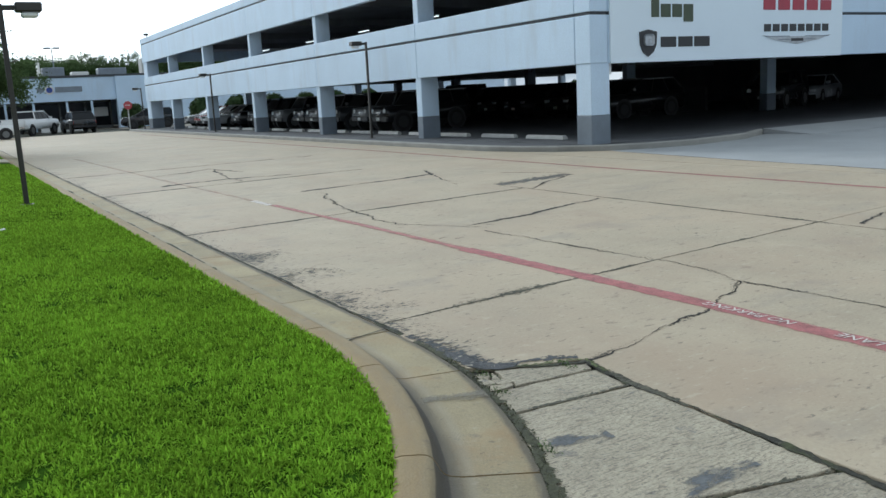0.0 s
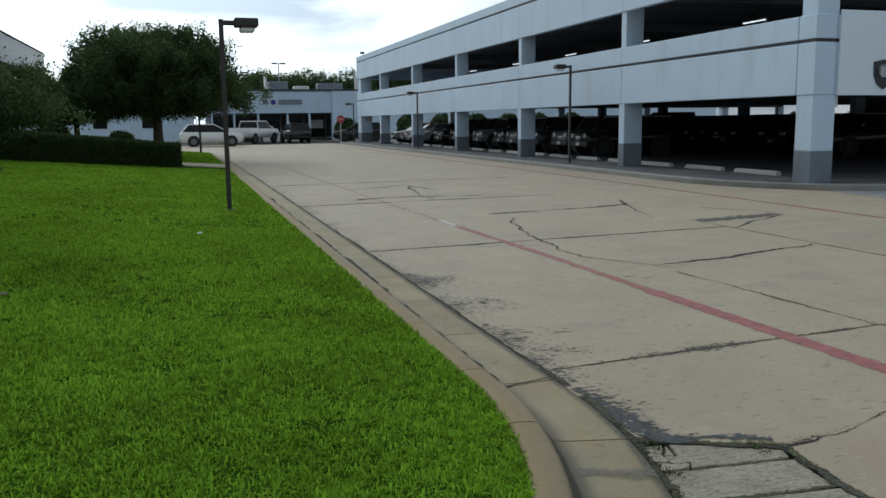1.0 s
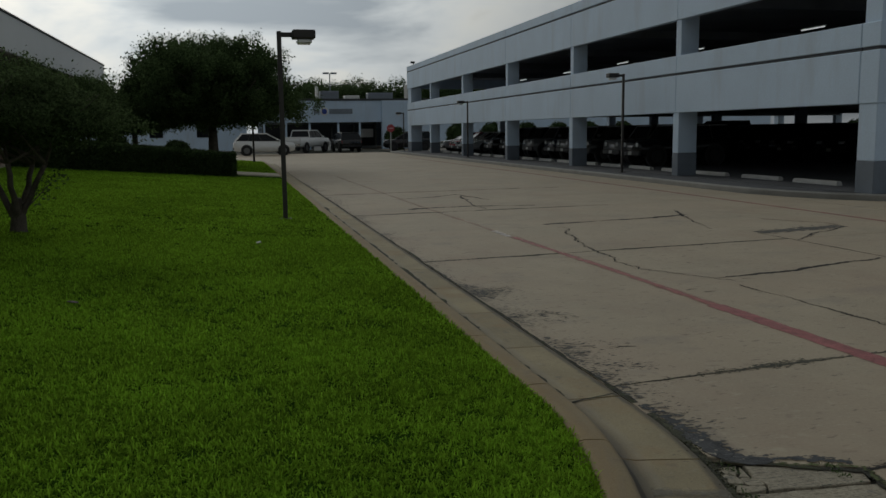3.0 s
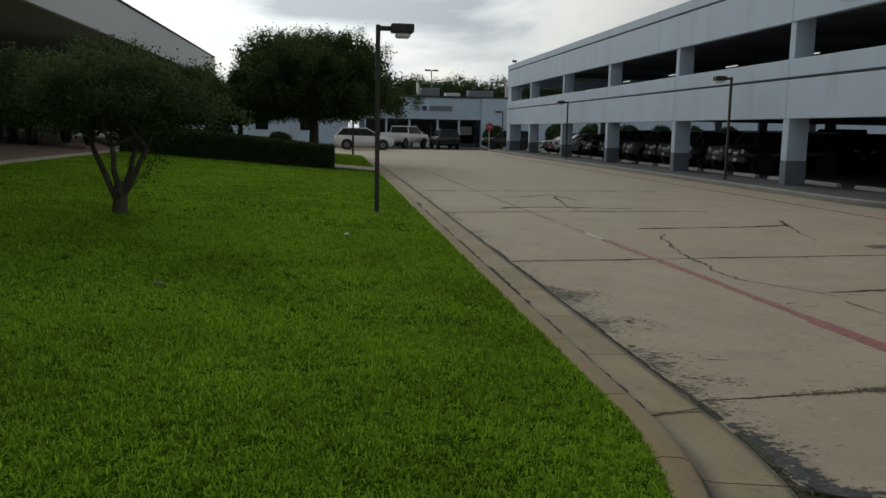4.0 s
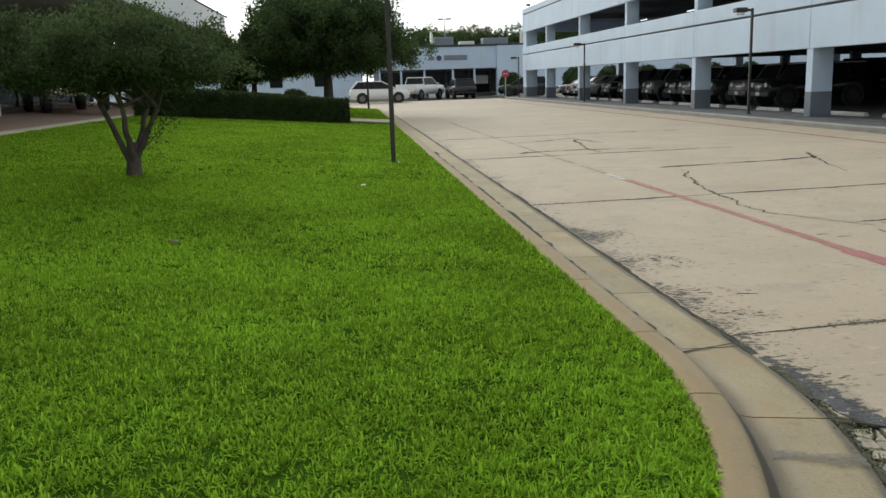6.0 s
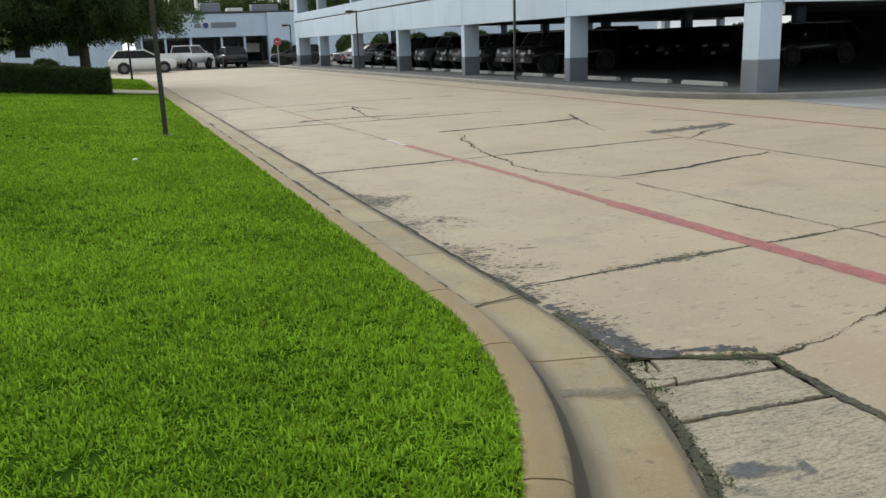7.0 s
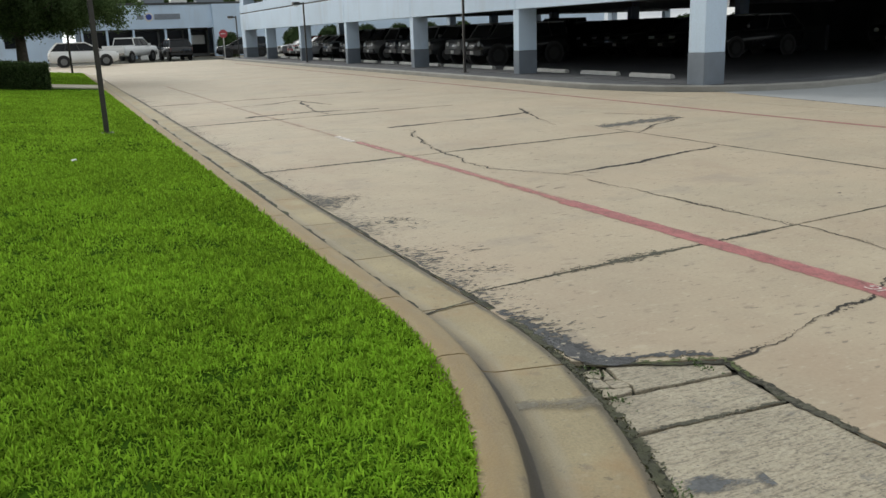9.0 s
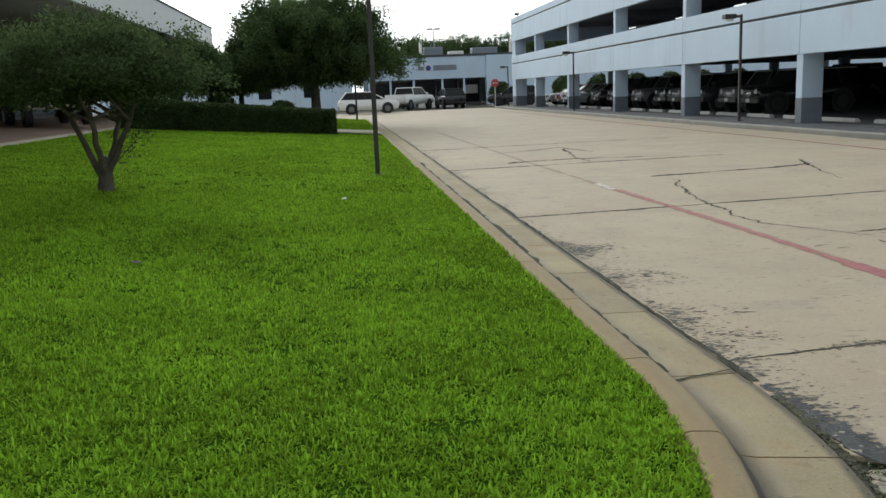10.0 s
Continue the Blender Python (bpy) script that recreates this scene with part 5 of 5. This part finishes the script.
def cp(name, bm, mat, label=""):
    ob = part(name, bm, mat, canopy, label)
    ob.matrix_parent_inverse = canopy.matrix_world.inverted()
    return ob


CF = -7.3
cp("fascia", box(bmesh.new(), CF - 0.2, CF, -6, 59.5, 4.72, 6.10, 0.02), M_FASCIA)
cp("fascia", box(bmesh.new(), -30, CF - 0.2, 59.3, 59.5, 4.72, 6.10, 0.02), M_FASCIA)
cp("coping", box(bmesh.new(), -30, CF + 0.05, -6, 59.55, 6.10, 6.18, 0.01), M_COPING)
cp("soffit", box(bmesh.new(), -30, CF - 0.2, -6, 59.3, 4.78, 5.0), M_UNDERSIDE)
for y in (10.0, 27.6, 45.0):
    cp("column", disc(bmesh.new(), (-10.1, y, 1.62), (0, 0, 1), 0.36, 1.40, 28, 0.02), M_FASCIA, "thick round column base")
    cp("column", disc(bmesh.new(), (-10.1, y, 3.55), (0, 0, 1), 0.30, 2.50, 28, 0.01), M_FASCIA)
for k in range(15):
    y0 = -4 + k * 4.2
    cp("window", box(bmesh.new(), -16.1, -16.0, y0, y0 + 4.0, 1.15, 4.4), M_GLASSDARK, "tall dark showroom pane")
    cp("mullion", box(bmesh.new(), -16.12, -15.94, y0 + 4.0, y0 + 4.2, 0.95, 4.78), M_COPING)
cp("wall", box(bmesh.new(), -30, -16.6, 58.9, 59.2, 0.9, 4.78), M_SOFFIT)
cp("wall", box(bmesh.new(), -16.6, -16.12, -6, 59.2, 0.9, 4.78), M_SOFFIT)
tagged(copy_thing(white_pickup, pose(-9.6, 33.0, 0.95, 0, 0, -62)), "white pickup truck parked under the canopy", group="vehicles under the canopy")
vehicle("suv", "boxy", P_RED, "red boxy off-road vehicle parked under the canopy", "vehicle", (-11.9, 26.2, 0.95), -62, "vehicles under the canopy")


# ---- trees, hedge, shrubs ----
def limb_path(rng, start, end, sag, n=4):
    a, b = Vector(start), Vector(end)
    pts = []
    for i in range(n + 1):
        f = i / n
        p = a.lerp(b, f)
        p += Vector((rng.uniform(-1, 1), rng.uniform(-1, 1), rng.uniform(-0.4, 0.4))) * sag * (f * (1 - f)) * 4
        pts.append(p)
    return pts


def tree(name, at, stems, fork, crown_c, crown_r, trunk_r, clumps, per, leaf, mat, label, seed, spread=0.28, floor=None):
    """Stems from the base up to the fork, limbs into the crown, and clumps of leaves on an uneven shell with gaps."""
    rng = random.Random(seed)
    nrg = np.random.default_rng(seed)
    t = tagged(empty(name, at), label, "tree")
    bm = bmesh.new()
    tips = []
    if stems > 1:
        tube(bm, [(0, 0, -0.1), (0, 0, 0.05), (0.01, 0, 0.2), (0.0, 0.01, 0.34), (0.01, 0, 0.46)], [0.135, 0.104, 0.094, 0.09, 0.05], 12)
    for i in range(stems):
        a = math.tau * i / stems + rng.uniform(-0.4, 0.4)
        lean = 0.0 if stems == 1 else fork * 0.42
        top = Vector((math.cos(a) * lean, math.sin(a) * lean, fork * rng.uniform(0.9, 1.1)))
        tube(bm, limb_path(rng, (math.cos(a) * trunk_r * 0.5 * (stems > 1), math.sin(a) * trunk_r * 0.5 * (stems > 1), 0.26 * (stems > 1) - 0.08), top, 0.02, 5), [trunk_r * 1.25, trunk_r, trunk_r * 0.92, trunk_r * 0.86, trunk_r * 0.8, trunk_r * 0.72], 10)
        for j in range(6 if stems == 1 else 4):
            b = math.tau * j / (6 if stems == 1 else 4) + a + rng.uniform(-0.5, 0.5)
            r = rng.uniform(0.45, 0.85)
            end = Vector(crown_c) + Vector((math.cos(b) * crown_r[0] * r, math.sin(b) * crown_r[1] * r, crown_r[2] * rng.uniform(-0.35, 0.6)))
            tube(bm, limb_path(rng, top, end, 0.12 * crown_r[0] / 2, 4), [trunk_r * 0.6, trunk_r * 0.45, trunk_r * 0.33, trunk_r * 0.22, trunk_r * 0.08], 7)
            for q in range(3):
                tip = end + Vector((rng.uniform(-1, 1) * crown_r[0], rng.uniform(-1, 1) * crown_r[1], rng.uniform(-0.5, 0.9) * crown_r[2])) * 0.35
                tube(bm, limb_path(rng, top.lerp(end, rng.uniform(0.45, 0.8)), tip, 0.05, 3), [trunk_r * 0.25, trunk_r * 0.18, trunk_r * 0.1, trunk_r * 0.05], 5)
    part("trunk", bm, M_BARK, t, "grey-brown bark", True)
    u = nrg.normal(0, 1, (clumps, 3))
    u /= np.linalg.norm(u, axis=1, keepdims=True)
    bumps = np.array([1 + 0.46 * noise.noise(Vector((*(v * 1.9),)) + Vector((seed, 0, 0))) + 0.34 * noise.noise(Vector((*(v * 5),)) + Vector((0, seed, 0))) for v in u])
    r = np.where(nrg.random(clumps) < 0.6, nrg.uniform(0.80, 1.0, clumps), nrg.uniform(0.25, 0.8, clumps) ** 0.7)
    c = np.array(crown_c) + u * (bumps * r)[:, None] * np.array(crown_r)
    if floor is not None:
        c[:, 2] = np.maximum(c[:, 2], floor + 0.30 * crown_r[2] * nrg.random(clumps))
    soup("crown", leaves(nrg, c, spread, per, leaf[0], leaf[1]), 4, mat, t, "dense small dark green leaves")
    return t


tree("small_tree", (-2.41, 12.8, 0.43), 4, 0.98, (-0.22, 0.0, 1.56), (1.42, 1.3, 0.58), 0.042, 560, 150, (0.052, 0.024), M_LEAF2, "small multi-stemmed tree with a dense rounded crown", 4, 0.085, 1.24)
small = bpy.data.objects["small_tree"]
srng = np.random.default_rng(77)
part("sprig", tube(bmesh.new(), [(0.07, -0.05, 0.28), (0.26, -0.08, 0.46), (0.46, -0.1, 0.66)], [0.012, 0.008, 0.004], 6), M_BARK, small, "thin leafy side shoot")
soup("sprig_foliage", leaves(srng, np.array([(0.30 + 0.05 * k, -0.09, 0.50 + 0.05 * k + 0.06 * math.sin(k * 2.2)) for k in range(7)]), 0.07, 26, 0.055, 0.026), 4, M_LEAF2, small, "small leaves low on the stem")
tree("oak_tree", (-0.45, 42.5, 0.2), 1, 1.9, (0.1, 0, 3.62), (3.95, 3.8, 2.15), 0.26, 1300, 140, (0.12, 0.065), M_LEAF, "broad dark green oak tree behind the hedge", 9, 0.175, 1.95)
tree("oak_tree", (-7.4, 45.0, 0.2), 1, 1.7, (0, 0, 2.9), (3.2, 3.0, 1.3), 0.2, 450, 150, (0.13, 0.07), M_LEAF, "lower dark green tree beside the oak", 12, 0.17, 1.75)
tree("oak_tree", (-4.6, 49.0, 0.2), 1, 1.7, (0, 0, 2.7), (2.6, 2.6, 1.2), 0.18, 320, 150, (0.13, 0.07), M_LEAF, "lower dark green tree beside the oak", 15, 0.17, 1.7)
for x, y, h, w, sd in ((12.0, 118, 8.4, 5.5, 21), (17.5, 120, 8.6, 5.0, 22), (23.0, 119, 8.0, 4.6, 23), (6.0, 122, 7.8, 5.0, 24), (0.0, 120, 7.4, 5.0, 25), (29, 121, 9.0, 4.5, 26), (36, 124, 9.5, 5.0, 27)):
    tree("far_tree", (x, y, -0.05), 1, 2.5, (0, 0, h - 2.6), (w, w * 0.8, 2.6), 0.25, 420, 60, (0.28, 0.15), M_LEAF, "distant dark green tree behind the service building", sd, 0.34, 2.0)

hrng = np.random.default_rng(31)
hedge = tagged(empty("hedge", (-5, 31.2, 0.3)), "long clipped dark green hedge along the lawn", "hedge")


def hedge_top(x):
    return 0.99 + 0.10 * min(max(0.45 - x, 0.0), 6.2)


bm = bmesh.new()
rows = []
for i in range(15):
    x = 0.40 - i * 0.5
    zt = hedge_top(x) - 0.05
    rows.append([bm.verts.new(p) for p in ((x, 30.66, lawn_z(x, 31) - 0.05), (x, 30.62, zt - 0.08), (x, 30.75, zt), (x, 31.9, zt), (x, 32.0, zt - 0.1), (x, 32.0, 0.0))])
for a, b in zip(rows, rows[1:]):
    for k in range(5):
        bm.faces.new((a[k], a[k + 1], b[k + 1], b[k]))
bm.faces.new(rows[0])
bm.faces.new(rows[-1][::-1])
bmesh.ops.recalc_face_normals(bm, faces=bm.faces)
ob = part("inner_mass", bm, M_HEDGE, hedge, "dense dark inner twigs")
ob.matrix_parent_inverse = hedge.matrix_world.inverted()
pts = []
for side, count in (("front", 5600), ("top", 3400), ("end", 1300)):
    for _ in range(count):
        x = 0.42 - 7.05 * hrng.random()
        zt = hedge_top(x)
        if side == "front":
            pts.append((x, 30.60, lawn_z(x, 31) + (zt - lawn_z(x, 31)) * hrng.random()))
        elif side == "top":
            pts.append((x, 30.6 + 1.4 * hrng.random(), zt))
        else:
            pts.append((0.42, 30.6 + 1.4 * hrng.random(), 0.24 + 0.80 * hrng.random()))
ob = soup("foliage", leaves(hrng, np.array(pts), 0.035, 4, 0.075, 0.04), 4, M_HEDGE, hedge, "clipped small leaves")
ob.matrix_parent_inverse = hedge.matrix_world.inverted()


def shrub(x, y, z, r, h, seed, label):
    rng = np.random.default_rng(seed)
    s = tagged(empty("shrub", (x, y, z)), label, "shrub", "round shrubs")
    bm = bmesh.new()
    bmesh.ops.create_icosphere(bm, subdivisions=3, radius=1.0)
    for v in bm.verts:
        v.co = Vector((v.co.x * r * 0.9, v.co.y * r * 0.9, h / 2 + v.co.z * h / 2 * 0.92)) * (1 + 0.05 * noise.noise(v.co * 3))
    part("inner_mass", bm, M_HEDGE, s, "dense dark inner twigs")
    u = rng.normal(0, 1, (260, 3))
    u /= np.linalg.norm(u, axis=1, keepdims=True)
    soup("foliage", leaves(rng, u * np.array((r, r, h / 2)) * 0.97 + np.array((0, 0, h / 2)), 0.07, 14, 0.16, 0.09), 4, M_HEDGE, s)


shrub(-6.2, 52.5, 0.2, 0.85, 1.7, 41, "round clipped dark green shrub")
shrub(-2.8, 54.0, 0.1, 0.7, 1.2, 42, "round clipped dark green shrub")
shrub(15.9, 82.5, -0.05, 1.1, 2.2, 43, "round clipped dark green shrub by the service building")
for i in range(6):
    shrub(20.3 + i * 3.2, 75.5 + 0.3 * math.sin(i * 2.0), -0.05, 1.08, 2.5, 50 + i, "round clipped dark green shrub beyond the garage")
for i in range(6):
    shrub(54.0, 30.0 + i * 7.0, -0.05, 1.6, 2.4, 70 + i, "round clipped dark green shrub beyond the garage")

# path across the far grass
bm = bmesh.new()
for x0, x1 in ((-6.6, 0.3), (0.3, 2.08)):
    vs = [bm.verts.new((x, y, lawn_z(x, y) + 0.035)) for x, y in ((x0, 32.2), (x1, 32.2), (x1, 34.6), (x0, 34.6))]
    bm.faces.new(vs)
    bot = [bm.verts.new((v.co.x, v.co.y, v.co.z - 0.2)) for v in vs]
    for k in range(4):
        bm.faces.new((vs[k], bot[k], bot[(k + 1) % 4], vs[(k + 1) % 4]))
bmesh.ops.recalc_face_normals(bm, faces=bm.faces)
tagged(part("path", bm, M_PATH), "pale concrete footpath crossing the grass", "path", kind="structure")

# ---- painted words on the stripe, read from across the drive ----
def words(text, y, size):
    cu = bpy.data.curves.new("words", "FONT")
    cu.body, cu.size, cu.shear = text, size, 0.15
    cu.space_character = 1.05
    tmp = bpy.data.objects.new("tmp_words", cu)
    me = bpy.data.meshes.new_from_object(tmp)
    bpy.data.objects.remove(tmp)
    me.materials.append(M_LETTER)
    ob = new("lettering", me)
    ob.matrix_world = pose(4.965, y, 0.008, 0, 0, 90)
    ob.parent = road
    ob["label"] = "worn white stencilled words"


words("LANE", 3.10, 0.125)
words("NO", 3.74, 0.125)
words("PARKING", 3.98, 0.125)
for k in range(4):
    block("lettering", (4.60, 4.70, 13.6 + k * 0.22, 13.74 + k * 0.22, 0.004, 0.008), M_LETTER, road, "worn white paint bars", 0)

# dirt, mortar and a painted shadow line on the kerb
ribbon("joint_filler", [kerb_point(44.66, 0.17), kerb_point(44.60, 0.34), kerb_point(44.53, 0.62)], (0.020, 0.014), 0.0165, M_DIRT_SHADE, kerb, "open dark joint across the gutter", jag=0.01, step=0.02, seed=61)
# dark strip laid as the shadow under the kerb's face
ribbon("kerb_foot_shade", [kerb_point(30.0 + 0.5 * i, 0.235) for i in range(30)], (0.075, 0.060), 0.0185, M_DIRT_SHADE, kerb, "dark shadow line painted along the foot of the kerb", jag=0.016, step=0.03, seed=63)
flake_band("mortar_smear", [kerb_point(45.93, 0.24), kerb_point(45.94, 0.42), kerb_point(45.93, 0.60)], 0.12, 0.12, 0.0165, M_MORTAR, kerb, "grey mortar smeared over a gutter joint")

# ---- grass blades ----
def depth_of(x, y):
    d = np.minimum(CX + R_IN - x, y - (CY - R_IN))
    corner = (x > CX) & (y < CY)
    return np.where(corner, R_IN - np.hypot(x - CX, y - CY), d)


def blades(x0, x1, y0, y1, tufts, per, length, width, fan, seed):
    """Tufts of broad folded leaves that fan out from a middle."""
    rng = np.random.default_rng(seed)
    n = int((x1 - x0) * (y1 - y0) * tufts)
    cx, cy = rng.uniform(x0, x1, n), rng.uniform(y0, y1, n)
    vigour = rng.uniform(0.65, 1.25, n)
    x = np.repeat(cx, per) + rng.normal(0, fan, n * per)
    y = np.repeat(cy, per) + rng.normal(0, fan, n * per)
    vig = np.repeat(vigour, per)
    away = np.arctan2(y - np.repeat(cy, per), x - np.repeat(cx, per))
    d = depth_of(x, y)
    ok = d > 0.02 + 0.03 * rng.random(n * per)
    x, y, d, vig, away = x[ok], y[ok], d[ok], vig[ok], away[ok]
    n = len(x)
    z = 0.108 + 0.07 * np.clip(d, 0, 8.9)
    tall_ = length * rng.uniform(0.6, 1.2, n) * vig
    a = away + rng.normal(0, 1.1, n)
    lean = np.abs(rng.normal(0.85, 0.45, n))
    way = np.stack([np.cos(a), np.sin(a), np.zeros(n)], 1)
    up = np.array([0.0, 0.0, 1.0])
    root = np.stack([x, y, z], 1)
    mid = root + (way * np.sin(lean * 0.6)[:, None] + up * np.cos(lean * 0.6)[:, None]) * (tall_ * 0.55)[:, None]
    tip = mid + (way * np.sin(lean * 1.5)[:, None] + up * np.cos(lean * 1.5)[:, None]) * (tall_ * 0.5)[:, None]
    side = np.stack([-np.sin(a), np.cos(a), rng.normal(0, 0.25, n)], 1) * (width * rng.uniform(0.6, 1.2, n) / 2)[:, None]
    return np.stack([root, mid + side, tip, mid - side], 1)


turf = tagged(soup("grass", np.concatenate([
    blades(-4.0, 2.12, 1.6, 7.0, 760, 17, 0.046, 0.0095, 0.022, 1),
    blades(-6.6, 2.12, 7.0, 13.0, 380, 16, 0.048, 0.0135, 0.030, 2),
    blades(-6.6, 2.12, 13.0, 30.6, 150, 14, 0.050, 0.022, 0.040, 3),
    blades(-6.6, 2.12, 0.72, 1.6, 160, 14, 0.050, 0.022, 0.040, 5),
    blades(-6.6, -4.0, 1.6, 7.0, 160, 14, 0.050, 0.022, 0.040, 6),
    blades(-0.2, 2.12, 34.7, 49.8, 90, 12, 0.062, 0.03, 0.05, 4),
]), 4, M_GRASS), "short bright green broad-leaved lawn grass", "grass", kind="stuff")
# small litter on the lawn
scrap = bmesh.new()
prism(scrap, ragged_outline([(-0.035, -0.02), (0.03, -0.025), (0.04, 0.018), (-0.03, 0.024)], 0.01, 5, 0.012), 0.0, 0.012, 0.003)
scrap = tagged(part("paper_scrap", scrap, M_PLAIN), "small crumpled white paper scrap on the grass", "litter")
scrap.matrix_world = pose(0.66, 12.15, lawn_z(0.66, 12.15) + 0.03, 14, -8, 25)
fallen = bmesh.new()
prism(fallen, ragged_outline([(-0.05, 0.0), (-0.02, -0.026), (0.03, -0.022), (0.055, 0.004), (0.02, 0.028), (-0.025, 0.022)], 0.006, 8, 0.012), 0.0, 0.006, 0.002)
fallen = tagged(part("fallen_leaf", fallen, M_BARK), "dark brown dead leaf lying on the grass", "leaf")
fallen.matrix_world = pose(-0.93, 7.85, lawn_z(-0.93, 7.85) + 0.035, 10, 12, 40)

for i, (x, y) in enumerate(((2.63, 3.92), (2.36, 3.12), (2.71, 4.20), (3.20, 4.03))):
    rng = np.random.default_rng(200 + i)
    c = np.stack([x + rng.normal(0, 0.015, 60), y + rng.normal(0, 0.05, 60), np.full(60, 0.006)], 1)
    soup("weed", leaves(rng, c, 0.008, 1, 0.018, 0.008), 4, M_WEED, road, "small green weed in the joint")
